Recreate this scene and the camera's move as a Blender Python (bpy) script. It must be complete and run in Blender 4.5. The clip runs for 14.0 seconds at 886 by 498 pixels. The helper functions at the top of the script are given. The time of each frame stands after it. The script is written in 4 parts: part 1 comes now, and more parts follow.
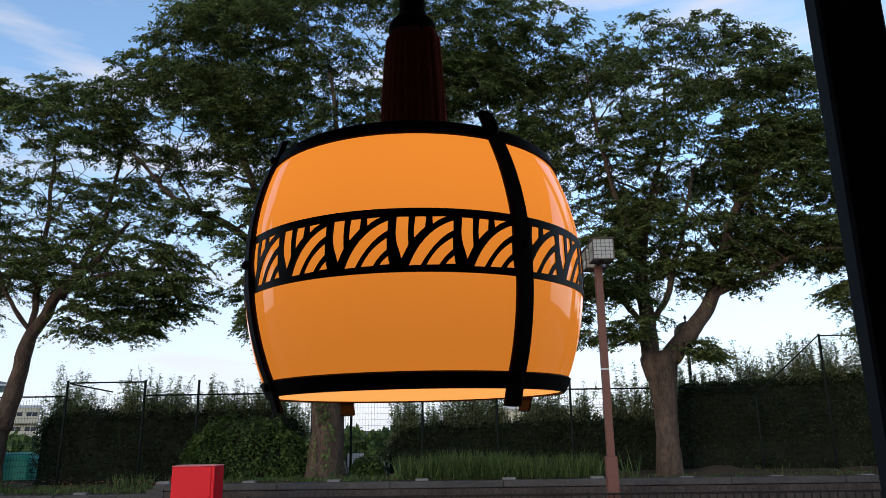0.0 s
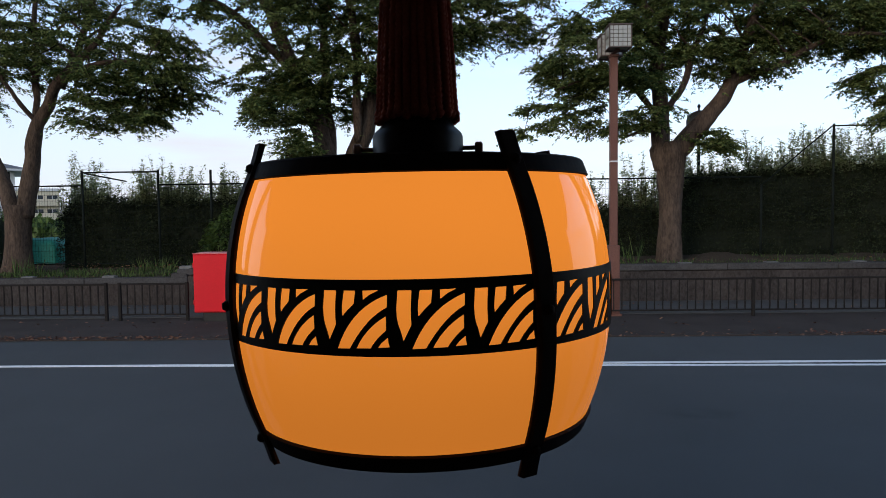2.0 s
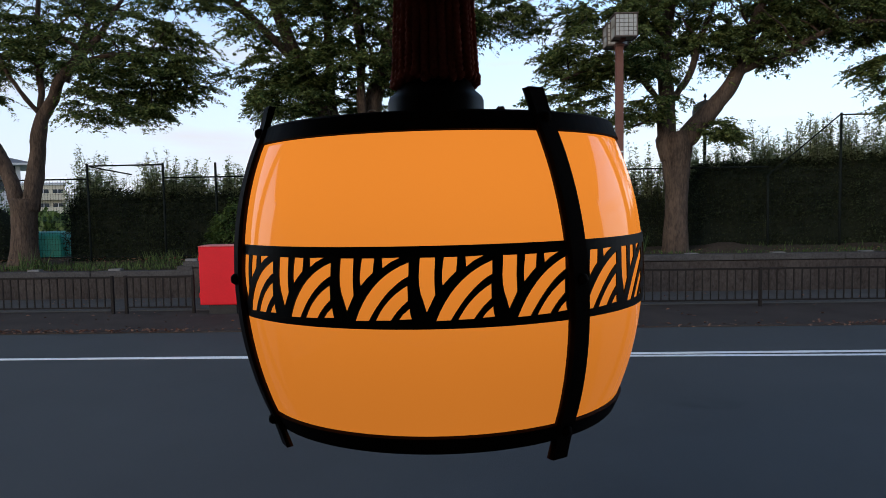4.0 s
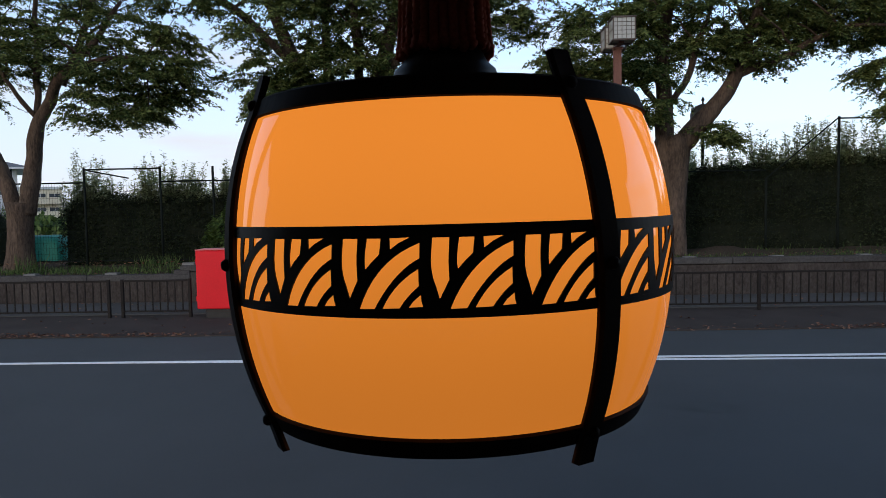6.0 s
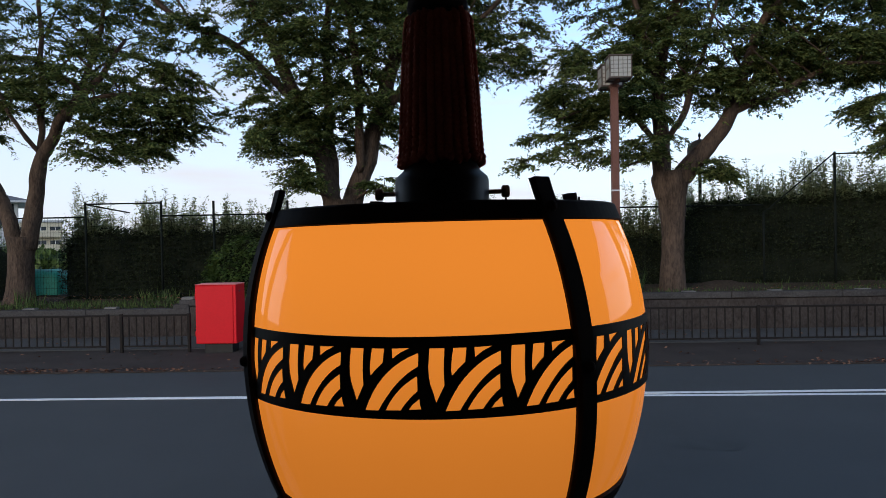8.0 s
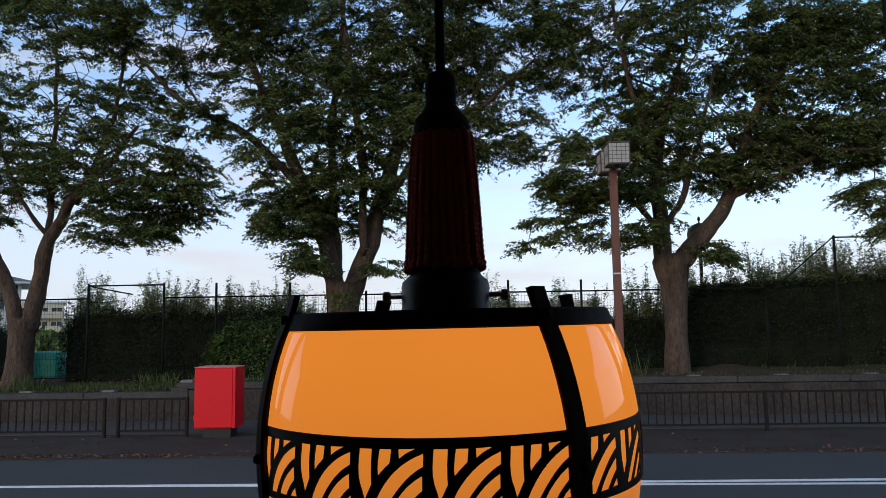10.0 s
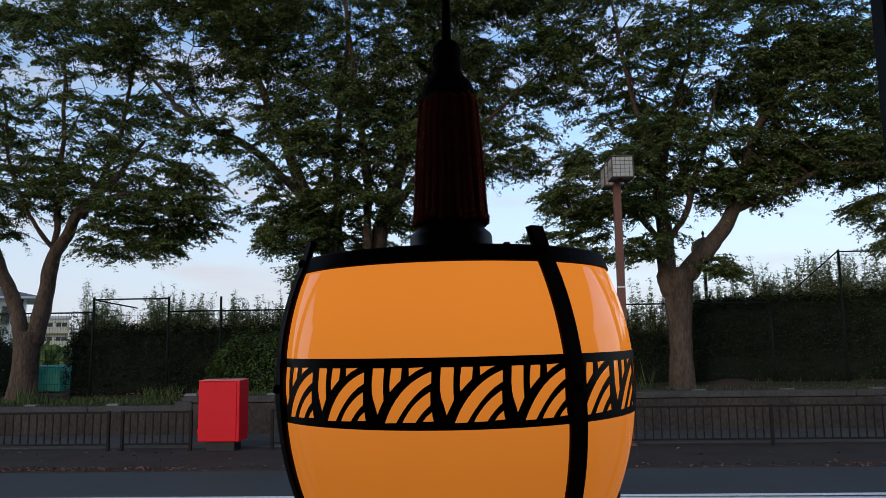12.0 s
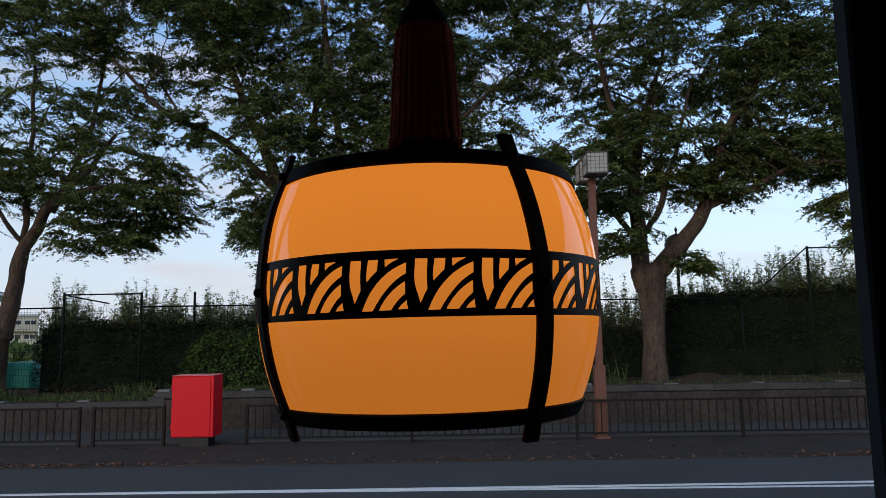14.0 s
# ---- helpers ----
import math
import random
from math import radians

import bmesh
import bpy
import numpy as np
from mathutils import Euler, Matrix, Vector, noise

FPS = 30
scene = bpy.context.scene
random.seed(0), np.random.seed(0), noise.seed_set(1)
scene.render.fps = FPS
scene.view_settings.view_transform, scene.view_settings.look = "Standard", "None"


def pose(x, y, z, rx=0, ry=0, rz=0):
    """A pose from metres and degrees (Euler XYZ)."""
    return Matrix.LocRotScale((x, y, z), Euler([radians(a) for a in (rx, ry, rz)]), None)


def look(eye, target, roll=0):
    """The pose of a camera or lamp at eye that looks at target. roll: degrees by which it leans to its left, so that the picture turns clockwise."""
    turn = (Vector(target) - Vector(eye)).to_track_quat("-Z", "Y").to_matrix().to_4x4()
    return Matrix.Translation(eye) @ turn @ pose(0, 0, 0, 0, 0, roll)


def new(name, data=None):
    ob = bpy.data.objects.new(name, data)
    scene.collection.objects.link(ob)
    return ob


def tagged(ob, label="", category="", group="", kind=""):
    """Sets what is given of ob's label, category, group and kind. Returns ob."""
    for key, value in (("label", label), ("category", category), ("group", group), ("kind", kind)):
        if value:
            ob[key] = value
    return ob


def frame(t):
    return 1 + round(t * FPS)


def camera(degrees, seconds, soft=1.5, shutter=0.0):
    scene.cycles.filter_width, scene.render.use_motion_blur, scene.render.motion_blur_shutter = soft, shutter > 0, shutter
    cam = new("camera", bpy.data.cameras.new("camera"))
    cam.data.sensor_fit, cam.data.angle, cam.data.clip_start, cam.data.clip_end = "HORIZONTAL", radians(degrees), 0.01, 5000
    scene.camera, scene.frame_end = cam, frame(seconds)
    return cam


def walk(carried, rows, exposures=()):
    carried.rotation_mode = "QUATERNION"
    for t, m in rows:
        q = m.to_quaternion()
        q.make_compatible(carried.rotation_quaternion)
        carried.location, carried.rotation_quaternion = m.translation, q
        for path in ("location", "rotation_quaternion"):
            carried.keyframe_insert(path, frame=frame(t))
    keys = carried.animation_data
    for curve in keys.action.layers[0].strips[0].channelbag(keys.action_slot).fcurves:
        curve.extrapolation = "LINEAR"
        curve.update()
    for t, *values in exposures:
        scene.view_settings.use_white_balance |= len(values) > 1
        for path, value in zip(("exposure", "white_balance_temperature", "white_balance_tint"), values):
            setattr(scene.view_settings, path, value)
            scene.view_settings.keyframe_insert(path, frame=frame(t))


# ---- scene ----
import itertools

cam = camera(64.0, 14.0, soft=0.8)
PATH = [
    (0, (0.036, 0.118, 2.03), (0.016, 2.056, 2.523), -0.8),
    (0.5, (0.036, 0.126, 2.041), (0.017, 2.078, 2.478), -0.8),
    (1, (0.037, 0.141, 2.097), (0.02, 2.127, 2.331), -0.7),
    (1.5, (0.037, 0.155, 2.165), (0.021, 2.154, 2.222), -0.8),
    (2, (0.037, 0.177, 2.216), (-0.015, 2.174, 2.108), -0.7),
    (2.5, (0.029, 0.178, 2.215), (-0.077, 2.167, 2.039), -0.8),
    (3, (0.026, 0.18, 2.211), (-0.058, 2.172, 2.05), -0.9),
    (5.5, (0.018, 0.245, 2.186), (-0.042, 2.241, 2.071), -1.0),
    (6, (0.015, 0.246, 2.185), (-0.044, 2.242, 2.067), -1.0),
    (6.5, (0.018, 0.244, 2.186), (-0.042, 2.24, 2.067), -1.0),
    (7, (0.017, 0.245, 2.186), (-0.045, 2.24, 2.07), -1.1),
    (7.5, (0.016, 0.238, 2.193), (-0.047, 2.235, 2.104), -1.1),
    (8, (0.019, 0.2, 2.229), (-0.037, 2.199, 2.203), -1.0),
    (8.5, (0.02, 0.177, 2.244), (-0.034, 2.173, 2.361), -1.1),
    (9, (0.019, 0.169, 2.245), (-0.034, 2.16, 2.427), -0.9),
    (11.5, (0.02, 0.152, 2.219), (-0.046, 2.138, 2.445), -0.9),
    (12, (0.018, 0.132, 2.189), (-0.051, 2.115, 2.438), -0.8),
    (12.5, (0.022, 0.112, 2.152), (-0.032, 2.096, 2.404), -1.0),
    (13, (0.017, 0.111, 2.131), (-0.019, 2.098, 2.363), -1.0),
    (13.5, (0.017, 0.111, 2.122), (0.004, 2.096, 2.363), -1.0),
    (14, (0.019, 0.115, 2.12), (0.017, 2.1, 2.362), -0.9),
]
walk(cam, [(t, look(e, g, r)) for t, e, g, r in PATH],
     [(0, 0.05), (3, -0.03), (6.5, -0.03), (9, -0.08), (11.3, -0.26), (14, -0.30)])


# ---- world, sun, exposure ----
SUN_ELEV, SUN_ROT = radians(13), radians(215)
world = bpy.data.worlds.new("evening_sky")
scene.world = world
world.use_nodes = True
wt = world.node_tree
for n in list(wt.nodes):
    wt.nodes.remove(n)


def wnode(kind):
    return wt.nodes.new(kind)


sky = wnode("ShaderNodeTexSky")
sky.sky_type, sky.sun_disc, sky.sun_elevation, sky.sun_rotation = "NISHITA", False, SUN_ELEV, SUN_ROT
sky.altitude, sky.air_density, sky.dust_density, sky.ozone_density = 50, 1.0, 0.6, 1.5
coord = wnode("ShaderNodeTexCoord")
stretch = wnode("ShaderNodeMapping")
stretch.inputs["Scale"].default_value = (1.5, 1.5, 9.0)
cloud = wnode("ShaderNodeTexNoise")
cloud.inputs["Scale"].default_value, cloud.inputs["Detail"].default_value = 2.6, 6
veil = wnode("ShaderNodeMapRange")
for k, v in zip(("From Min", "From Max", "To Min", "To Max"), (0.46, 0.72, 0.0, 0.85)):
    veil.inputs[k].default_value = v
split = wnode("ShaderNodeSeparateXYZ")
low = wnode("ShaderNodeMapRange")
low.interpolation_type = "SMOOTHSTEP"
for k, v in zip(("From Min", "From Max", "To Min", "To Max"), (0.0, 0.42, 0.86, 0.04)):
    low.inputs[k].default_value = v
soft, mix = wnode("ShaderNodeMath"), wnode("ShaderNodeMix")
soft.operation, mix.data_type = "MULTIPLY", "RGBA"
mix.inputs["B"].default_value = (8.0, 8.6, 10.5, 1)
puff = wnode("ShaderNodeMix")
puff.data_type = "RGBA"
puff.inputs["B"].default_value = (8.4, 8.2, 8.8, 1)
back = wnode("ShaderNodeBackground")
back.inputs["Strength"].default_value = 0.1
out = wnode("ShaderNodeOutputWorld")
wt.links.new(coord.outputs["Generated"], stretch.inputs["Vector"])
wt.links.new(stretch.outputs[0], cloud.inputs["Vector"])
wt.links.new(cloud.outputs["Fac"], veil.inputs["Value"])
wt.links.new(coord.outputs["Generated"], split.inputs[0])
wt.links.new(split.outputs["Z"], low.inputs["Value"])
wt.links.new(veil.outputs[0], soft.inputs[0])
soft.inputs[1].default_value = 0.9
wt.links.new(low.outputs[0], mix.inputs["Factor"])
wt.links.new(soft.outputs[0], puff.inputs["Factor"])
lift = wnode("ShaderNodeVectorMath")
lift.operation = "MULTIPLY"
lift.inputs[1].default_value = (2.7, 3.0, 3.3)
wt.links.new(sky.outputs[0], lift.inputs[0])
wt.links.new(lift.outputs[0], mix.inputs["A"])
wt.links.new(mix.outputs["Result"], puff.inputs["A"])
wt.links.new(puff.outputs["Result"], back.inputs["Color"])
wt.links.new(back.outputs[0], out.inputs["Surface"])

sun = new("sun", bpy.data.lights.new("sun", "SUN"))
sun.data.energy, sun.data.angle, sun.data.color = 1.0, radians(25), (1.0, 0.82, 0.60)
sun.matrix_world = look((0, 0, 0), (math.sin(SUN_ROT) * -math.cos(SUN_ELEV), math.cos(SUN_ROT) * -math.cos(SUN_ELEV), -math.sin(SUN_ELEV)))


# ---- materials ----
def surface(name, dark, light, rough=0.8, grain=30.0, stain=1.5, bump=0.3, depth=0.01, metal=0.0, spec=0.25, coat=0.0,
            island=0.0, clear=0.0, stretch_by=(1, 1, 1), pieces=0.0):
    """A surface that varies between two colours by grain and stains, with relief."""
    m = bpy.data.materials.new(name)
    m.use_nodes = True
    t = m.node_tree
    b = t.nodes["Principled BSDF"]
    tc = t.nodes.new("ShaderNodeTexCoord")
    mp = t.nodes.new("ShaderNodeMapping")
    mp.inputs["Scale"].default_value = stretch_by
    t.links.new(tc.outputs["Object"], mp.inputs["Vector"])
    fine, wide = t.nodes.new("ShaderNodeTexNoise"), t.nodes.new("ShaderNodeTexNoise")
    for n, s, d in ((fine, grain, 5), (wide, stain, 4)):
        n.inputs["Scale"].default_value, n.inputs["Detail"].default_value, n.inputs["Roughness"].default_value = s, d, 0.62
        t.links.new(mp.outputs[0], n.inputs["Vector"])
    add = t.nodes.new("ShaderNodeMath")
    add.operation = "ADD"
    half = t.nodes.new("ShaderNodeMath")
    half.operation = "MULTIPLY"
    half.inputs[1].default_value = 0.55
    t.links.new(fine.outputs["Fac"], half.inputs[0])
    t.links.new(half.outputs[0], add.inputs[0])
    rest = t.nodes.new("ShaderNodeMath")
    rest.operation = "MULTIPLY"
    rest.inputs[1].default_value = 0.45
    t.links.new(wide.outputs["Fac"], rest.inputs[0])
    t.links.new(rest.outputs[0], add.inputs[1])
    last = add.outputs[0]
    if island or pieces:
        g = t.nodes.new("ShaderNodeNewGeometry" if island else "ShaderNodeObjectInfo")
        k = t.nodes.new("ShaderNodeMath")
        k.operation = "MULTIPLY_ADD"
        amount = island or pieces
        k.inputs[1].default_value, k.inputs[2].default_value = amount, -amount / 2
        t.links.new(g.outputs["Random Per Island" if island else "Random"], k.inputs[0])
        j = t.nodes.new("ShaderNodeMath")
        j.operation = "ADD"
        t.links.new(last, j.inputs[0])
        t.links.new(k.outputs[0], j.inputs[1])
        last = j.outputs[0]
    ramp = t.nodes.new("ShaderNodeMapRange")
    ramp.inputs["From Min"].default_value, ramp.inputs["From Max"].default_value = 0.3, 0.7
    t.links.new(last, ramp.inputs["Value"])
    col = t.nodes.new("ShaderNodeMix")
    col.data_type = "RGBA"
    col.inputs["A"].default_value, col.inputs["B"].default_value = (*dark, 1), (*light, 1)
    t.links.new(ramp.outputs[0], col.inputs["Factor"])
    t.links.new(col.outputs["Result"], b.inputs["Base Color"])
    b.inputs["Roughness"].default_value, b.inputs["Metallic"].default_value = rough, metal
    b.inputs["Specular IOR Level"].default_value, b.inputs["Coat Weight"].default_value = spec, coat
    if bump:
        bp = t.nodes.new("ShaderNodeBump")
        bp.inputs["Strength"].default_value, bp.inputs["Distance"].default_value = bump, depth
        t.links.new(fine.outputs["Fac"], bp.inputs["Height"])
        t.links.new(bp.outputs[0], b.inputs["Normal"])
    if clear:
        tr = t.nodes.new("ShaderNodeBsdfTranslucent")
        t.links.new(col.outputs["Result"], tr.inputs["Color"])
        ms = t.nodes.new("ShaderNodeMixShader")
        ms.inputs[0].default_value = clear
        t.links.new(b.outputs[0], ms.inputs[1])
        t.links.new(tr.outputs[0], ms.inputs[2])
        t.links.new(ms.outputs[0], t.nodes["Material Output"].inputs["Surface"])
    return m


def lit_acrylic(name, colour, glow, low_z, high_z, low_power, high_power, rough=0.12):
    """Translucent acrylic with a lamp behind it, which sits nearer to its top."""
    m = bpy.data.materials.new(name)
    m.use_nodes = True
    t = m.node_tree
    b = t.nodes["Principled BSDF"]
    b.inputs["Base Color"].default_value = (*colour, 1)
    b.inputs["Roughness"].default_value = rough
    b.inputs["Specular IOR Level"].default_value = 0.7
    b.inputs["Emission Color"].default_value = (*glow, 1)
    tc, sx, mr = t.nodes.new("ShaderNodeTexCoord"), t.nodes.new("ShaderNodeSeparateXYZ"), t.nodes.new("ShaderNodeMapRange")
    mr.interpolation_type = "SMOOTHSTEP"
    for k, v in zip(("From Min", "From Max", "To Min", "To Max"), (low_z, high_z, low_power, high_power)):
        mr.inputs[k].default_value = v
    ns = t.nodes.new("ShaderNodeTexNoise")
    ns.inputs["Scale"].default_value = 9
    ml = t.nodes.new("ShaderNodeMath")
    ml.operation = "MULTIPLY_ADD"
    ml.inputs[1].default_value, ml.inputs[2].default_value = 0.06, 0.97
    pw = t.nodes.new("ShaderNodeMath")
    pw.operation = "MULTIPLY"
    t.links.new(tc.outputs["Object"], sx.inputs[0])
    t.links.new(tc.outputs["Object"], ns.inputs["Vector"])
    t.links.new(ns.outputs["Fac"], ml.inputs[0])
    t.links.new(sx.outputs["Z"], mr.inputs["Value"])
    t.links.new(mr.outputs[0], pw.inputs[0])
    t.links.new(ml.outputs[0], pw.inputs[1])
    t.links.new(pw.outputs[0], b.inputs["Emission Strength"])
    return m


ASPHALT = surface("asphalt", (0.027, 0.029, 0.030), (0.059, 0.062, 0.064), 0.85, 130, 0.35, 0.5, 0.006, spec=0.5)
OLD_ASPHALT = surface("old_asphalt", (0.024, 0.017, 0.014), (0.068, 0.052, 0.044), 0.95, 40, 1.2, 0.6, 0.01)
PAVING = surface("pavement_concrete", (0.048, 0.044, 0.041), (0.100, 0.093, 0.087), 0.9, 60, 0.8, 0.3, 0.006)
LINE = surface("road_paint", (0.66, 0.67, 0.68), (0.88, 0.88, 0.88), 0.7, 25, 2.0, 0.3, 0.004)
STONE = surface("weathered_concrete", (0.015, 0.011, 0.010), (0.092, 0.076, 0.067), 0.95, 16, 1.3, 0.9, 0.03, spec=0.1, stretch_by=(1, 1, 0.5))
PALE_STONE = surface("pale_concrete", (0.10, 0.095, 0.09), (0.22, 0.21, 0.20), 0.9, 40, 4, 0.5, 0.01)
SOIL = surface("soil", (0.022, 0.015, 0.010), (0.085, 0.058, 0.038), 1.0, 18, 1.4, 1.0, 0.03)
TURF = surface("far_turf", (0.035, 0.05, 0.02), (0.09, 0.11, 0.045), 1.0, 6, 0.2, 0.6, 0.03)
BARK = surface("bark", (0.016, 0.011, 0.008), (0.160, 0.108, 0.078), 0.95, 24, 5.0, 1.0, 0.04, stretch_by=(1, 1, 0.3))
TWIG = surface("twig_bark", (0.014, 0.011, 0.009), (0.045, 0.035, 0.027), 0.95, 40, 4, 0.4, 0.01)
LEAF = surface("tree_leaf", (0.046, 0.080, 0.024), (0.210, 0.238, 0.074), 0.7, 3, 0.35, 0, 0, island=0.55, clear=0.45, spec=0.15)
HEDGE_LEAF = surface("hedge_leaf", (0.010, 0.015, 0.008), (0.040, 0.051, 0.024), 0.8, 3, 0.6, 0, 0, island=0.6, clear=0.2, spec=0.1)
BUSH_LEAF = surface("bush_leaf", (0.028, 0.058, 0.014), (0.110, 0.160, 0.040), 0.55, 3, 0.8, 0, 0, island=0.5, clear=0.3)
# near-black cores: the shade deep inside hedges and bushes is put into this colour
SHADE_LEAF = surface("shaded_inner_leaf", (0.009, 0.011, 0.007), (0.026, 0.030, 0.018), 0.9, 14, 1.5, 1.0, 0.06, spec=0.05)
GRASS = surface("grass_blade", (0.030, 0.058, 0.014), (0.105, 0.150, 0.042), 0.6, 3, 0.8, 0, 0, island=0.6, clear=0.3)
LITTER = surface("dry_leaf", (0.09, 0.028, 0.015), (0.26, 0.13, 0.075), 0.8, 3, 1, 0, 0, island=0.8)
BROWN_STEEL = surface("brown_painted_steel", (0.010, 0.008, 0.007), (0.022, 0.017, 0.015), 0.8, 50, 3, 0.15, 0.003, spec=0.2)
POST_STEEL = surface("red_brown_painted_steel", (0.12, 0.050, 0.036), (0.19, 0.085, 0.062), 0.6, 40, 2, 0.2, 0.004)
GREEN_STEEL = surface("dark_green_steel", (0.006, 0.009, 0.008), (0.016, 0.020, 0.018), 0.8, 40, 3, 0.1, 0.003, spec=0.08)
WIRE = surface("galvanised_wire", (0.10, 0.11, 0.11), (0.20, 0.21, 0.21), 0.5, 40, 3, 0, 0, metal=0.3)
RED = surface("red_painted_steel", (0.64, 0.003, 0.012), (0.74, 0.005, 0.017), 0.5, 30, 2, 0.06, 0.002, spec=0.25)
RED_EDGE = surface("pale_red_edge", (0.62, 0.10, 0.10), (0.80, 0.30, 0.28), 0.5, 40, 5, 0.1, 0.002)
DARK_METAL = surface("dark_metal", (0.020, 0.020, 0.022), (0.045, 0.045, 0.048), 0.4, 60, 4, 0.1, 0.002, metal=0.6)
MILK = surface("milky_panel", (0.34, 0.33, 0.29), (0.44, 0.42, 0.37), 0.10, 30, 3, 0, 0, spec=0.6)
LATTICE = surface("weathered_brown_lattice", (0.075, 0.055, 0.045), (0.13, 0.10, 0.085), 0.7, 40, 3, 0.1, 0.002)
TEAL = surface("teal_sheet", (0.008, 0.13, 0.105), (0.02, 0.24, 0.19), 0.6, 20, 2, 0.3, 0.01)
BLUEGREY = surface("bluegrey_sheet", (0.04, 0.07, 0.09), (0.08, 0.12, 0.14), 0.7, 20, 2, 0.3, 0.01)
PALE_WALL = surface("pale_render", (0.52, 0.53, 0.55), (0.70, 0.71, 0.72), 0.85, 10, 0.4, 0.1, 0.01)
CREAM_WALL = surface("cream_tile", (0.52, 0.47, 0.36), (0.68, 0.62, 0.48), 0.8, 10, 0.3, 0.1, 0.01)
ROOF = surface("grey_roof", (0.09, 0.09, 0.10), (0.17, 0.17, 0.18), 0.8, 12, 0.6, 0.3, 0.02)
GLASS = surface("window_glass", (0.03, 0.04, 0.05), (0.06, 0.07, 0.08), 0.08, 2, 0.5, 0, 0, spec=0.8)
WHITE = surface("white_sheet", (0.62, 0.63, 0.65), (0.78, 0.78, 0.79), 0.6, 12, 1, 0.1, 0.004)
BLACK_WOOD = surface("black_lacquered_wood", (0.017, 0.0105, 0.009), (0.040, 0.024, 0.020), 0.65, 120, 20, 0.25, 0.0006, spec=0.12, stretch_by=(1, 1, 0.2))
BACK_WOOD = surface("brown_wood_end", (0.06, 0.022, 0.012), (0.11, 0.045, 0.022), 0.6, 90, 15, 0.2, 0.0006)
BLACK_BAND = surface("black_cut_band", (0.013, 0.009, 0.008), (0.024, 0.016, 0.014), 0.5, 150, 20, 0.1, 0.0003)
# pale young shoots, colour raised further to hold the sky's backlight
SHOOT_LEAF = surface("backlit_shoot_leaf", (0.140, 0.180, 0.080), (0.420, 0.460, 0.250), 0.5, 3, 0.6, 0, 0, island=0.5, clear=0.6)
COPING = surface("coping_stone", (0.038, 0.034, 0.033), (0.096, 0.089, 0.086), 0.95, 22, 1.6, 0.9, 0.02, pieces=0.08, spec=0.1)
CORD = surface("dark_red_cord", (0.30, 0.050, 0.028), (0.54, 0.125, 0.066), 0.9, 400, 40, 0.5, 0.0006)
NECK = surface("dark_cord_wrap", (0.010, 0.006, 0.005), (0.030, 0.016, 0.012), 0.9, 300, 30, 0.5, 0.0006)
CABLE = surface("black_cable", (0.008, 0.008, 0.008), (0.016, 0.016, 0.016), 0.6, 200, 20, 0.1, 0.0003)
HOLDER = surface("dark_glazed_holder", (0.013, 0.009, 0.008), (0.026, 0.019, 0.017), 0.42, 60, 8, 0.05, 0.0005, spec=0.30)
SCREW = surface("tarnished_brass", (0.42, 0.21, 0.13), (0.66, 0.38, 0.25), 0.45, 200, 20, 0.1, 0.0003, metal=0.3)
ACRYLIC = lit_acrylic("orange_acrylic", (0.50, 0.13, 0.01), (1.0, 0.298, 0.036), -0.085, 0.075, 0.55, 0.83, 0.05)
BOTTOM = lit_acrylic("pale_orange_acrylic", (0.7, 0.3, 0.06), (1.0, 0.42, 0.090), -1, 1, 0.95, 0.95, 0.3)
BOOTH = surface("dark_booth_paint", (0.008, 0.011, 0.014), (0.015, 0.020, 0.024), 0.7, 60, 2, 0.2, 0.002)
# unseen walls and ceiling, lightened to bounce light onto the lantern's near side
BOOTH_WALL = surface("bounce_grey_wall", (0.36, 0.345, 0.33), (0.48, 0.465, 0.45), 0.8, 40, 2, 0.2, 0.002)
BOOTH_FLOOR = surface("dark_floor", (0.02, 0.02, 0.02), (0.04, 0.04, 0.04), 0.8, 60, 2, 0.2, 0.002)


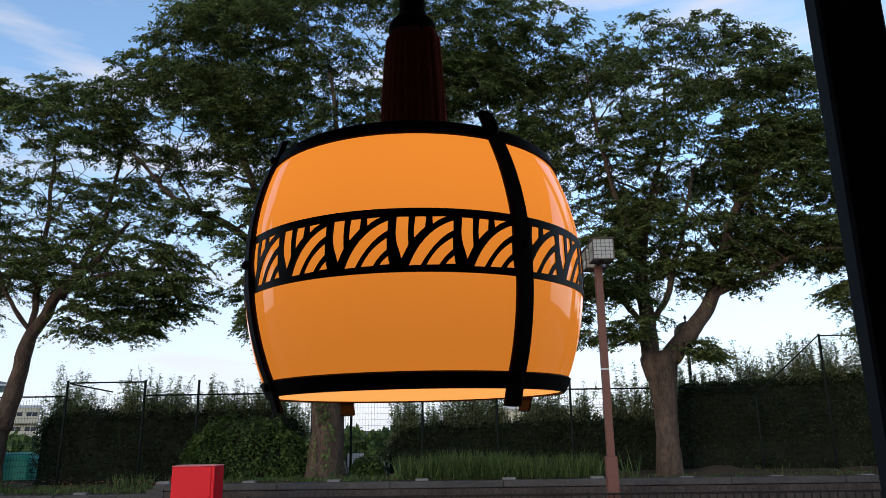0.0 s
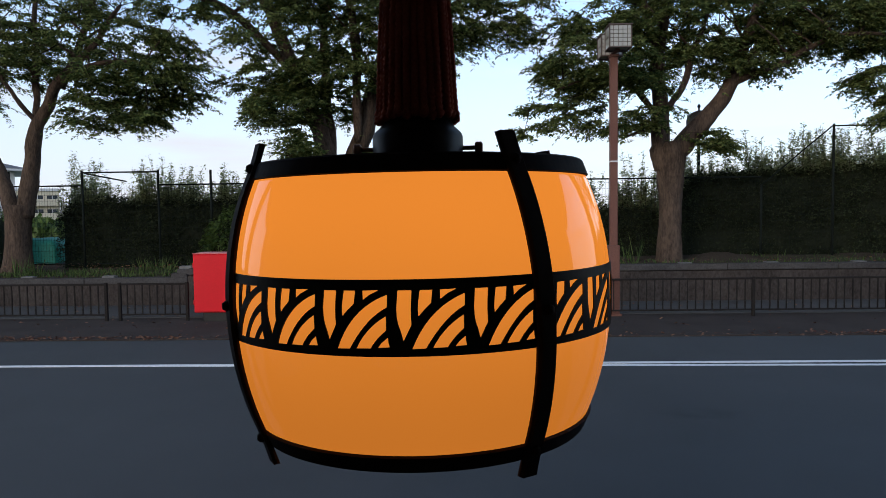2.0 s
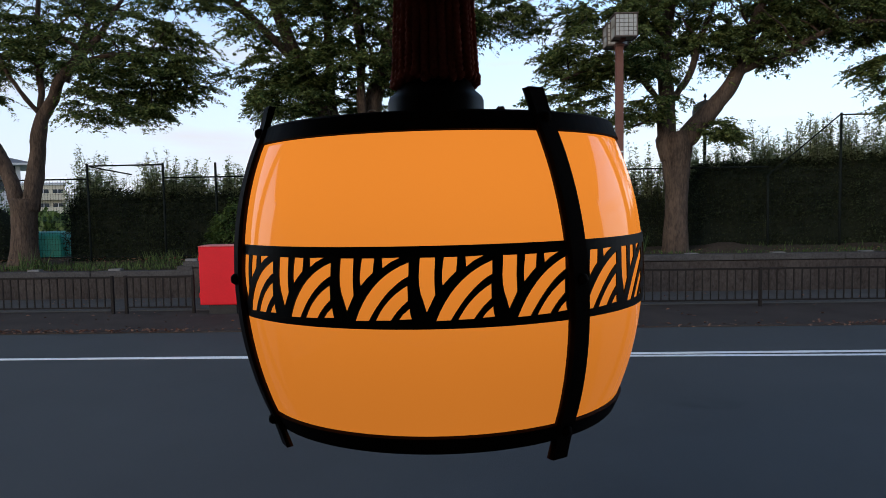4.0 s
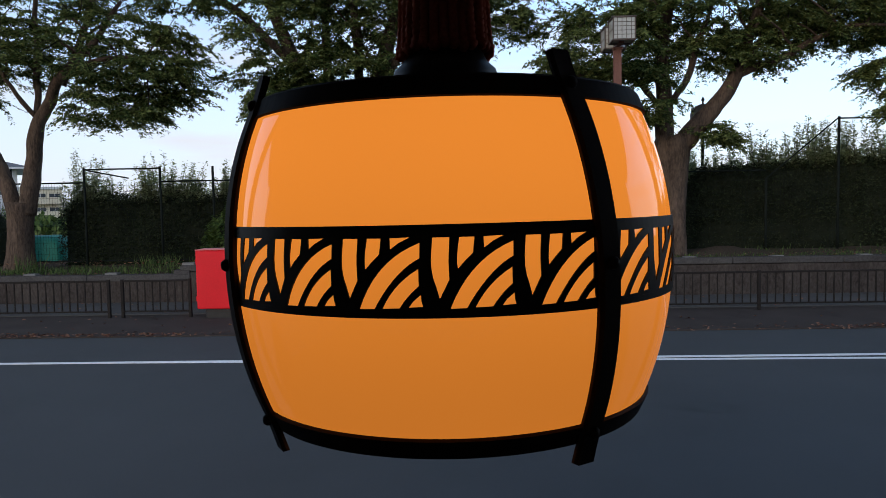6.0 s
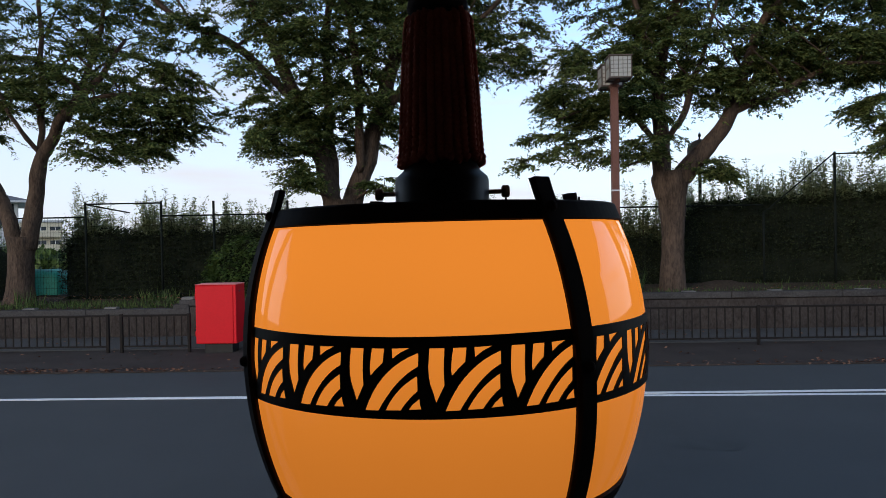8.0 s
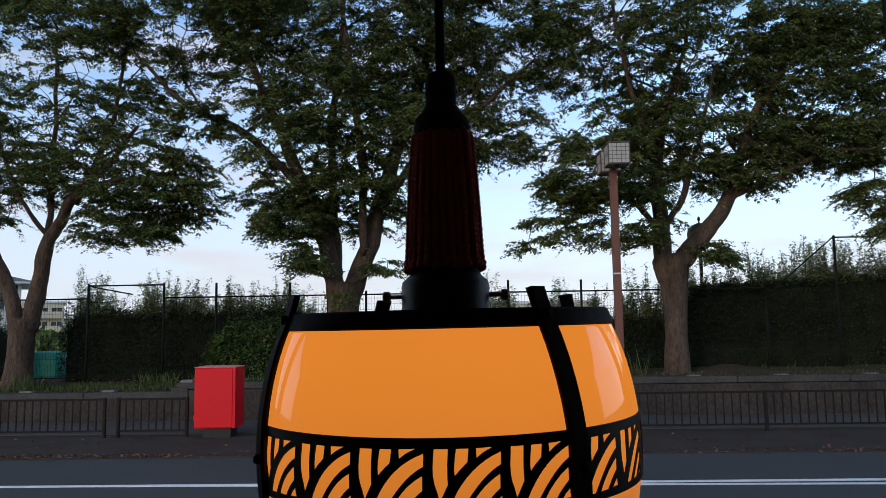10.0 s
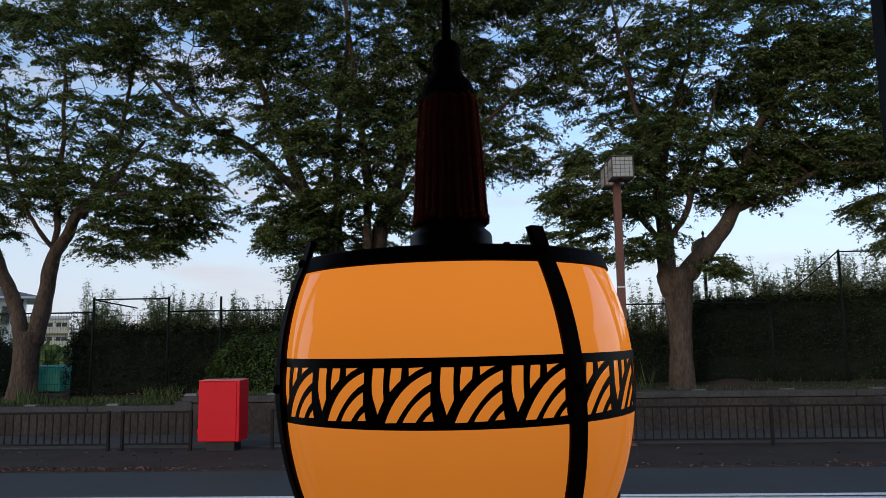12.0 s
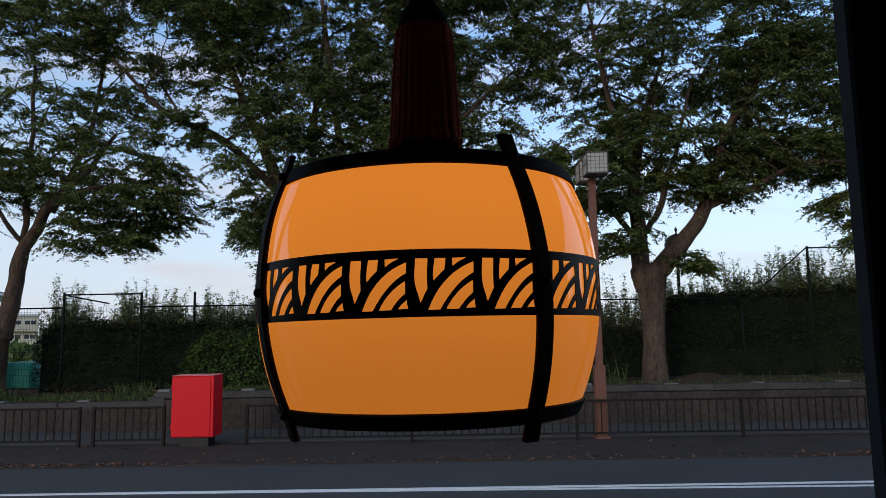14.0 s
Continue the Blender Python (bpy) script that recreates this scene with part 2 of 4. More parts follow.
# ---- mesh tools ----
class Mesh:
    """Gathers vertices and faces."""

    def __init__(self):
        self.v, self.f = [], []

    def add(self, verts, faces):
        k = len(self.v)
        self.v.extend(verts)
        self.f.extend(tuple(i + k for i in f) for f in faces)
        return self

    def box(self, x0, x1, y0, y1, z0, z1, b=0.0):
        """A box with chamfered edges."""
        if b <= 0:
            vs = [(x, y, z) for x in (x0, x1) for y in (y0, y1) for z in (z0, z1)]
            return self.add(vs, [(0, 1, 3, 2), (4, 6, 7, 5), (0, 4, 5, 1), (2, 3, 7, 6), (0, 2, 6, 4), (1, 5, 7, 3)])
        lo, hi = (x0, y0, z0), (x1, y1, z1)
        vs, index = [], {}
        for sx in (0, 1):
            for sy in (0, 1):
                for sz in (0, 1):
                    s = (sx, sy, sz)
                    for a in range(3):
                        p = []
                        for c in range(3):
                            edge = hi[c] if s[c] else lo[c]
                            p.append(edge if c == a else edge + (-b if s[c] else b))
                        index[s, a] = len(vs)
                        vs.append(tuple(p))
        fs = []
        for a in range(3):
            c, d = (a + 1) % 3, (a + 2) % 3
            for s in (0, 1):
                ring = []
                for e, g in ((0, 0), (1, 0), (1, 1), (0, 1)):
                    k = [0, 0, 0]
                    k[a], k[c], k[d] = s, e, g
                    ring.append(index[tuple(k), a])
                fs.append(ring if s else ring[::-1])
            for e in (0, 1):
                for g in (0, 1):
                    k0, k1 = [0, 0, 0], [0, 0, 0]
                    k0[c], k0[d], k1[c], k1[d], k1[a] = e, g, e, g, 1
                    ring = [index[tuple(k0), c], index[tuple(k1), c], index[tuple(k1), d], index[tuple(k0), d]]
                    fs.append(ring if e == g else ring[::-1])
        for s in itertools.product((0, 1), repeat=3):
            ring = [index[s, 0], index[s, 1], index[s, 2]]
            fs.append(ring if sum(s) % 2 else ring[::-1])
        return self.add(vs, fs)

    def tube(self, pts, radii, n=8, closed=True):
        """A round tapered tube along points."""
        pts = [Vector(p) for p in pts]
        vs, side = [], None
        for i, p in enumerate(pts):
            way = (pts[min(i + 1, len(pts) - 1)] - pts[max(i - 1, 0)]).normalized()
            if side is None:
                side = way.orthogonal().normalized()
            side = (side - way * side.dot(way)).normalized()
            up = way.cross(side)
            for k in range(n):
                a = 2 * math.pi * k / n
                vs.append(tuple(p + radii[i] * (math.cos(a) * side + math.sin(a) * up)))
        fs = [(i * n + k, i * n + (k + 1) % n, (i + 1) * n + (k + 1) % n, (i + 1) * n + k) for i in range(len(pts) - 1) for k in range(n)]
        if closed:
            fs += [tuple(range(n))[::-1], tuple(range((len(pts) - 1) * n, len(pts) * n))]
        return self.add(vs, fs)

    def lathe(self, profile, n=48, start=0.0, sweep=2 * math.pi):
        """A body of revolution about z from (radius, z) pairs."""
        whole = abs(sweep - 2 * math.pi) < 1e-6
        m = n if whole else n + 1
        vs = [(r * math.cos(start + sweep * k / n), r * math.sin(start + sweep * k / n), z) for r, z in profile for k in range(m)]
        fs = [(i * m + k, i * m + (k + 1) % m, (i + 1) * m + (k + 1) % m, (i + 1) * m + k) for i in range(len(profile) - 1) for k in range(n)]
        return self.add(vs, fs)

    def data(self, name, material, smooth=False):
        me = bpy.data.meshes.new(name)
        me.from_pydata(self.v, [], self.f)
        me.materials.append(material)
        if smooth:
            me.shade_smooth()
        me.update()
        return me


def thing(name, place, label, category, group="", kind="", turn=0.0):
    e = new(name)
    e.empty_display_size = 0.1
    e.matrix_basis = pose(*place, 0, 0, turn)
    return tagged(e, label, category, group, kind)


def part(name, mesh, material, parent, label="", smooth=False, place=None):
    data = mesh.data(name, material, smooth) if isinstance(mesh, Mesh) else mesh
    ob = new(name, data)
    ob.parent = parent
    if place is not None:
        ob.matrix_basis = place
    return tagged(ob, label)


def single(name, mesh, material, label, category="", kind="", group="", smooth=False):
    return tagged(new(name, mesh.data(name, material, smooth)), label, category, group, kind)


def leaf_data(name, material, centres, ways, normals, lengths, widths):
    """One mesh of many folded, pointed leaves."""
    c, w, n = (np.asarray(a, dtype=float) for a in (centres, ways, normals))
    w /= np.linalg.norm(w, axis=1)[:, None]
    s = np.cross(w, n)
    s /= np.maximum(np.linalg.norm(s, axis=1), 1e-6)[:, None]
    n = np.cross(s, w)
    ln, wd = np.asarray(lengths)[:, None], np.asarray(widths)[:, None]
    base, tip = c, c + w * ln
    mid = c + w * ln * 0.42 + n * wd * 0.18
    left, right = mid + s * wd * 0.5, mid - s * wd * 0.5
    count = len(c)
    verts = np.stack([base, right, tip, left], axis=1).reshape(-1, 3)
    k = np.arange(count)[:, None] * 4
    tris = np.concatenate([k + np.array([[0, 1, 2]]), k + np.array([[0, 2, 3]])], axis=1).reshape(-1)
    me = bpy.data.meshes.new(name)
    me.vertices.add(count * 4)
    me.vertices.foreach_set("co", verts.astype(np.float32).ravel())
    me.loops.add(count * 6)
    me.loops.foreach_set("vertex_index", tris.astype(np.int32))
    me.polygons.add(count * 2)
    me.polygons.foreach_set("loop_start", np.arange(0, count * 6, 3, dtype=np.int32))
    me.update(calc_edges=True)
    me.materials.append(material)
    return me


rng = np.random.default_rng(7)

# ---- ground, road, pavement ----
single("ground", Mesh().box(-3000, 3000, -3000, 3000, -0.6, -0.05), TURF, "wide flat turf ground beyond the road", kind="structure")
single("road", Mesh().box(-120, 120, -40, 12.4, -0.3, 0.0), ASPHALT, "dark grey asphalt road in evening shade", kind="structure")
single("road_edge", Mesh().box(-120, 120, 12.404, 14.9, -0.3, 0.025, 0.01), OLD_ASPHALT, "brown dirty asphalt strip along the fence", kind="structure")
single("pavement", Mesh().box(-120, 120, 14.904, 16.85, -0.3, 0.045, 0.01), PAVING, "grey concrete footpath behind the fence", kind="structure")
lines = thing("road_marking", (0, 0, 0), "worn white painted lines along the road", "road marking", kind="structure")
far_line, near_line = Mesh(), Mesh()
for i in range(120):
    far_line.box(-60 + i, -59 + i, 10.285 + random.uniform(-.003, .003), 10.385 + random.uniform(-.003, .003), 0.0, 0.008)
for i in range(130):
    # the nearer line parts slowly from the farther one
    x = -5.0 + 0.25 * i
    off = 0.0205 * (x + 5.0)
    near_line.box(x, x + 0.25, 10.28 - off, 10.375 - off, 0.0, 0.004)
part("painted_line", far_line, LINE, lines)
part("painted_line", near_line, LINE, lines)
tar = Mesh()
ring = [(2.6 + 0.42 * math.cos(a) * (1 + .2 * math.sin(3 * a)), 7.8 + 0.24 * math.sin(a) * (1 + .25 * math.cos(2 * a + 1)), 0.003) for a in np.linspace(0, 2 * math.pi, 40, endpoint=False)]
tar.add(ring, [tuple(range(40))])
single("tar_patch", tar, surface("tar", (0.030, 0.032, 0.033), (0.066, 0.069, 0.070), 0.75, 60, 2, 0.3, 0.004), "dark oily tar patch on the road", kind="structure")

# ---- earth bank behind the retaining wall ----
bank = Mesh()
nx, ny = 200, 18
for j in range(ny + 1):
    for i in range(nx + 1):
        x, y = -40 + 80 * i / nx, 17.05 + 12 * (j / ny) ** 1.5
        low_side = 0.66 if x < -6.5 else 0.84
        z = low_side + 0.05 * noise.noise((x * 0.9, y * 0.9, 0)) + 0.02 * noise.noise((x * 4, y * 4, 3)) + min(0.1, 0.06 * (y - 17.05))
        z += 0.22 * math.exp(-((x - 6.6) / 0.55) ** 2 - ((y - 18.4) / 0.5) ** 2)
        z -= max(0, y - 23) * 0.12
        bank.v.append((x, y, z))
bank.f = [(j * (nx + 1) + i, j * (nx + 1) + i + 1, (j + 1) * (nx + 1) + i + 1, (j + 1) * (nx + 1) + i) for j in range(ny) for i in range(nx)]
single("earth_bank", bank, SOIL, "bare brown earth bank with dry leaves", kind="structure", smooth=True)

# ---- lantern ----
AX, AY, AZ = 0.0055, 0.723, 2.155
RIB_TURN = radians(34.3)


def shell_radius(z):
    """The barrel's radius, z from its middle."""
    u = z / 0.0845
    return 0.1429 - 0.0153 * u * u - 0.0006 * u ** 3 - 0.0014 * u ** 4


def lantern_wall(name, z0, z1, out, thick, rows=12, n=160):
    m = Mesh()
    zs = [z0 + (z1 - z0) * k / rows for k in range(rows + 1)]
    m.lathe([(shell_radius(z) + out, z) for z in zs] + [(shell_radius(z) + out - thick, z) for z in zs[::-1]] + [(shell_radius(zs[0]) + out, zs[0])], n)
    return m


lantern = thing("hanging_lantern", (AX, AY, AZ), "lit orange barrel lantern with black wooden ribs on a cable", "lantern")
# it hangs a little out of plumb
lantern.rotation_euler = (0, radians(-0.5), 0)
part("shade", lantern_wall("shade", -0.0945, 0.0885, 0.0, 0.002, 28), ACRYLIC, lantern, "glossy glowing orange acrylic shade", True)
part("bottom_plate", Mesh().lathe([(0.0, -0.0972), (0.10, -0.0972), (0.1195, -0.0970), (0.1195, -0.0950), (0.0, -0.0950)], 96), BOTTOM, lantern, "glowing pale orange diffuser plate", True)


def ring_part(name, z0, z1, r0, r1, lip, label):
    prof = [(r0 + 0.0008, z0), (r0 + 0.0016, z0 + 0.0008), (r1 + 0.0016, z1 - 0.0012), (r1 + 0.0002, z1), (r1 - lip, z1), (r0 - lip, z0), (r0 + 0.0008, z0)]
    return part(name, Mesh().lathe(prof, 128), BLACK_WOOD, lantern, label)


ring_part("top_ring", 0.0842, 0.0962, 0.1258, 0.1220, 0.006, "matt black wooden hoop")
ring_part("bottom_ring", -0.0985, -0.0868, 0.1216, 0.1262, 0.0015, "matt black wooden hoop")
part("top_plate", Mesh().lathe([(0.0, 0.0945), (0.1175, 0.0935), (0.1175, 0.0915), (0.0, 0.0915)], 96), BLACK_BAND, lantern)

# band with its cut pattern: twenty equal cells
CELLS, Z_LO, Z_HI = 20, -0.0194, 0.0165
band = part("pattern_band", Mesh().lathe([(shell_radius(0.0165) + 0.0011, 0.0165), (shell_radius(0.0220) + 0.0011, 0.0220), (shell_radius(0.0220) + 0.0002, 0.0220), (shell_radius(0.0165) + 0.0002, 0.0165), (shell_radius(0.0165) + 0.0011, 0.0165)], 160)
            .lathe([(shell_radius(-0.0228) + 0.0011, -0.0228), (shell_radius(-0.0194) + 0.0011, -0.0194), (shell_radius(-0.0194) + 0.0002, -0.0194), (shell_radius(-0.0228) + 0.0002, -0.0228), (shell_radius(-0.0228) + 0.0011, -0.0228)], 160),
            BLACK_BAND, lantern, "black band cut with overlapping arcs")


def arc(p, q, r, n=7):
    """Points on a smooth curve through three points."""
    p, q, r = Vector(p), Vector(q), Vector(r)
    c = 2 * q - (p + r) / 2
    return [tuple((1 - t) ** 2 * p + 2 * t * (1 - t) * c + t * t * r) for t in [k / n for k in range(n + 1)]]


OPENINGS = [
    [(0.0, 1), (0.18, 1)] + arc((0.175, 0.9), (0.165, 0.66), (0.17, 0.42), 4) + [(0.065, 0.15)] + arc((0.03, 0.32), (-0.015, 0.56), (-0.01, 0.85), 4),
    [(0.285, 1), (0.445, 1), (0.425, 0.78), (0.34, 0.675), (0.262, 0.565)] + arc((0.255, 0.66), (0.262, 0.8), (0.275, 0.92), 3),
    [(0.54, 1.0), (0.76, 1.01), (0.64, 0.935), (0.545, 0.845)],
    arc((0.175, 0.010), (0.455, 0.59), (0.865, 0.93), 9) + arc((0.86, 0.72), (0.600, 0.46), (0.350, 0.015), 9),
    arc((0.44, 0.020), (0.61, 0.335), (0.845, 0.57), 7) + arc((0.845, 0.335), (0.730, 0.195), (0.63, 0.025), 5),
    [(0.73, 0.035), (0.78, 0.12), (0.865, 0.21), (0.87, 0.12), (0.885, 0.045)],
]


def lattice_cell():
    bm = bmesh.new()
    frame_pts = [(k / 6, 0.0) for k in range(6)] + [(1, 0), (1, 0.33), (1, 0.66)] + [(1 - k / 6, 1.06) for k in range(6)] + [(0, 1.06), (0, 0.66), (0, 0.33)]
    loops = [[(u, v - 0.03) for u, v in frame_pts]]
    for hole in OPENINGS:
        loops.append([(u + 0.055, 0.02 + 0.96 * v) for u, v in hole])
    edges = []
    for pts in loops:
        vs = [bm.verts.new((u, v, 0)) for u, v in pts]
        edges += [bm.edges.new((vs[i], vs[(i + 1) % len(vs)])) for i in range(len(vs))]
    bmesh.ops.triangle_fill(bm, use_beauty=True, use_dissolve=False, edges=edges, normal=(0, 0, 1))
    for k in range(1, 9):
        bmesh.ops.bisect_plane(bm, geom=bm.verts[:] + bm.edges[:] + bm.faces[:], plane_co=(k / 9, 0, 0), plane_no=(1, 0, 0))
    for k in range(1, 4):
        bmesh.ops.bisect_plane(bm, geom=bm.verts[:] + bm.edges[:] + bm.faces[:], plane_co=(0, k / 4, 0), plane_no=(0, 1, 0))
    made = bmesh.ops.extrude_face_region(bm, geom=bm.faces[:])
    for e in made["geom"]:
        if isinstance(e, bmesh.types.BMVert):
            e.co.z = 1
    for v in bm.verts:
        u, w, h = v.co
        z = Z_LO + (Z_HI - Z_LO) * w
        r = shell_radius(z) + (0.0010 if h > 0.5 else 0.0002)
        a = (u - 0.5) * 2 * math.pi / CELLS
        v.co = (r * math.sin(a), -r * math.cos(a), z)
    bmesh.ops.recalc_face_normals(bm, faces=bm.faces[:])
    me = bpy.data.meshes.new("lattice_panel")
    bm.to_mesh(me)
    me.materials.append(BLACK_BAND)
    return me


cell = lattice_cell()
for k in range(CELLS):
    part("lattice_panel", cell, BLACK_BAND, band, place=pose(0, 0, 0, 0, 0, math.degrees(RIB_TURN) + 180 / CELLS - 1.4 + k * 360 / CELLS))


def rib_lean(z):
    """How far a rib strays sideways, z from its middle."""
    return 0.0008 - 0.060 * z - 0.0015 * (z / 0.09) ** 2


def rib_mesh():
    """A curved wooden rib in the plane x = 0, towards -y, with chamfered edges and cut ends."""
    m = Mesh()
    half, ch, n = 0.0073, 0.0018, 30
    z0, z1 = -0.1100, 0.1088
    sec = [(-half, 0), (-half, 0.5), (-half + ch, 1), (half - ch, 1), (half, 0.5), (half, 0)]
    for k in range(n + 1):
        z = z0 + (z1 - z0) * k / n
        zz = max(-0.09, min(0.09, z))
        r = shell_radius(zz) - (0.34 * (abs(z) - 0.09) if abs(z) > 0.09 else 0)
        for x, d in sec:
            tip = 0.0022 * (1 - (x / half) ** 2)
            zc = z - tip if k == 0 else (z + tip if k == n else z)
            m.v.append((x + rib_lean(z), -(r + 0.0006 + 0.0038 * d), zc))
    c = len(sec)
    m.f = [(i * c + k, i * c + (k + 1) % c, (i + 1) * c + (k + 1) % c, (i + 1) * c + k) for i in range(n) for k in range(c)]
    m.f += [tuple(range(c))[::-1], tuple(range(n * c, n * c + c))]
    return m.data("rib", BLACK_WOOD)


rib = rib_mesh()
peg = Mesh()
peg.lathe([(0.0, 0.004), (0.0022, 0.0036), (0.0034, 0.002), (0.0036, 0.0)], 12)
peg = peg.data("peg", BLACK_WOOD, True)
for turned in (34.3, 124.3, 214.3, 300.8):
    r = part("rib", rib, BLACK_WOOD, lantern, place=pose(0, 0, 0, 0, 0, turned))
    for z in (-0.092, 0.0, 0.092):
        part("peg", peg, BLACK_WOOD, r, place=pose(rib_lean(z), -(shell_radius(z) + 0.0040), z, 90, 0, 0))

# holder, screws, cords and cable above the lantern
part("lamp_holder", Mesh().lathe([(0.0, 0.095), (0.035, 0.095), (0.0352, 0.098), (0.0345, 0.100), (0.0345, 0.117), (0.0335, 0.120), (0.0285, 0.1245), (0.0262, 0.129), (0.0255, 0.136), (0.0, 0.137)], 64),
     HOLDER, lantern, "dark glazed lamp holder", True)
for side in (-1, 1):
    s = Mesh().tube([(0.034 * side, 0, 0.1085), (0.044 * side, 0, 0.1085)], [0.0017, 0.0017], 10)
    s.tube([(0.0435 * side, 0, 0.1085), (0.0445 * side, 0, 0.1085), (0.0485 * side, 0, 0.1085), (0.0495 * side, 0, 0.1085)], [0.0032, 0.0045, 0.0045, 0.0034], 14)
    part("thumb_screw", s, SCREW, lantern, "tarnished brass thumb screw", True)


def twisted_cord():
    """A three-strand cord that hangs down and outwards, with a knot at its end."""
    m = Mesh()
    n, ring_n = 70, 12
    top, bottom = 0.249, 0.131
    for k in range(n + 1):
        t = k / n
        z = top + (bottom - top) * t
        r = 0.0206 + 0.0082 * t + 0.0006 * math.sin(math.pi * min(1, t * 1.2)) - 0.008 * max(0, 0.10 - t) / 0.10
        fat = 0.0028 * (1 + 0.30 * math.exp(-((t - 0.965) / 0.022) ** 2) * 1.3)
        if k == n:
            fat *= 0.45
        for q in range(ring_n):
            a = 2 * math.pi * q / ring_n
            rad = fat * (1 + 0.24 * math.cos(3 * (a - t * 58)))
            m.v.append((rad * math.cos(a), -r + rad * math.sin(a), z))
    m.f = [(i * ring_n + k, i * ring_n + (k + 1) % ring_n, (i + 1) * ring_n + (k + 1) % ring_n, (i + 1) * ring_n + k) for i in range(n) for k in range(ring_n)]
    m.f += [tuple(range(ring_n))[::-1], tuple(range(n * ring_n, n * ring_n + ring_n))]
    return m.data("cord", CORD, True)


tassel = part("cord_tassel", Mesh().lathe([(0.0, 0.235), (0.020, 0.236), (0.0225, 0.243), (0.0215, 0.250), (0.016, 0.256), (0.0125, 0.262), (0.0122, 0.268), (0.0128, 0.271), (0.0120, 0.275), (0.0126, 0.279), (0.0118, 0.285), (0.0095, 0.2885), (0.0, 0.289)], 40), NECK, lantern, "dark wound head of the cord tassel", True)
cord = twisted_cord()
for k in range(28):
    a = k * 360 / 28 + random.uniform(-1.6, 1.6)
    part("cord", cord, CORD, tassel, place=pose(0, 0, random.uniform(-0.0055, -0.001), random.uniform(-0.6, 0.5), 0, a))
for k in range(14):
    part("cord", cord, CORD, tassel, place=pose(0, 0, random.uniform(0.001, 0.004), 0, 0, k * 360 / 14 + 7) @ Matrix.Diagonal((0.82, 0.82, 1, 1)))
part("cable", Mesh().tube([(0, 0, 0.28), (0.0005, 0, 0.45), (0, 0, 0.785)], [0.0040, 0.0040, 0.0040], 14), CABLE, lantern, "black cable", True)
part("ceiling_rose", Mesh().lathe([(0.0, 0.775), (0.035, 0.775), (0.045, 0.785), (0.045, 0.7955), (0.0, 0.7955)], 32), CABLE, lantern)

# ---- booth around the viewpoint: added, only its east pillar is in view ----
single("ceiling", Mesh().box(-3.2, 3.2, -2.2, 1.32, 2.95, 3.05), BOOTH_WALL, "unseen added booth ceiling, grey to bounce light", kind="structure")
single("floor", Mesh().box(-3.2, 3.2, -2.2, 1.30, 0.55, 0.65), BOOTH_FLOOR, "plain dark booth floor", kind="structure")
single("floor_base", Mesh().box(-3.1, 3.1, -2.1, 1.2, 0.0, 0.55), BOOTH, "plain dark base of the booth", kind="structure")
single("wall_back", Mesh().box(-3.2, 3.2, -2.3, -2.2, 0.65, 2.95), BOOTH_WALL, "unseen added back wall of the booth, grey to bounce light", kind="structure")
single("wall_west", Mesh().box(-3.2, -3.1, -2.2, 1.20, 0.65, 2.95), BOOTH_WALL, "unseen added side wall of the booth, grey to bounce light", kind="structure")
single("wall_east", Mesh().box(3.1, 3.2, -2.2, 1.20, 0.65, 2.95), BOOTH_WALL, "unseen added side wall of the booth, grey to bounce light", kind="structure")
single("parapet", Mesh().box(-3.2, 3.2, 1.15, 1.23, 0.65, 1.25, 0.008), BOOTH, "plain dark parapet under the opening", kind="structure")
pillar = Mesh().box(0.650, 0.760, 1.165, 1.205, 1.25, 2.95, 0.005)
single("pillar_east", pillar, BOOTH, "black painted pillar of the open booth front", kind="structure")
# out of view, added to narrow the sky reflection on the lantern's left
single("added_pillar_west", Mesh().box(-1.35, -1.25, 1.17, 1.262, 1.25, 2.95, 0.006), BOOTH, "black painted pillar of the open booth front", kind="structure")

# ---- red cabinet ----
cab = thing("red_cabinet", (-4.965, 14.58, 0.025), "bright red steel cabinet on a dark plinth by the fence", "cabinet")
part("body", Mesh().box(-0.415, 0.415, -0.275, 0.285, 0.19, 1.375, 0.012), RED, cab)
part("plinth", Mesh().box(-0.27, 0.30, -0.19, 0.22, -0.03, 0.19, 0.006), DARK_METAL, cab, "dark metal plinth")
door = part("door", Mesh().box(-0.405, 0.352, -0.292, -0.276, 0.21, 1.355, 0.006), RED, cab)
part("edge_strip", Mesh().box(0.358, 0.412, -0.288, -0.276, 0.20, 1.365, 0.004), RED, cab)
# lid in a paler red than the body
part("top_edge", Mesh().box(-0.42, 0.42, -0.295, 0.29, 1.376, 1.392, 0.006), RED_EDGE, cab, "pale red lid")
part("lock", Mesh().tube([(0.414, -0.09, 1.24), (0.428, -0.09, 1.24)], [0.022, 0.018], 12), WIRE, cab, "small steel lock")
for z in (0.4, 1.15):
    part("hinge", Mesh().tube([(-0.41, -0.29, z - .05), (-0.41, -0.29, z + .05)], [0.009, 0.009], 8), RED, door)

# ---- street lamp ----
lamp = thing("street_lamp", (3.146, 14.75, 0.02), "tall red-brown street lamp with box-shaped lattice heads", "street lamp")
part("base", Mesh().box(-0.11, 0.11, -0.11, 0.11, -0.02, 1.45, 0.012).box(-0.15, 0.15, -0.15, 0.15, -0.02, 0.05, 0.01), POST_STEEL, lamp)
part("pole", Mesh().box(-0.073, 0.073, -0.073, 0.073, 1.45, 5.30, 0.008), POST_STEEL, lamp)
part("collar", Mesh().box(-0.077, 0.077, -0.077, 0.077, 3.135, 3.165, 0.003), PALE_WALL, lamp, "pale reflective collar")


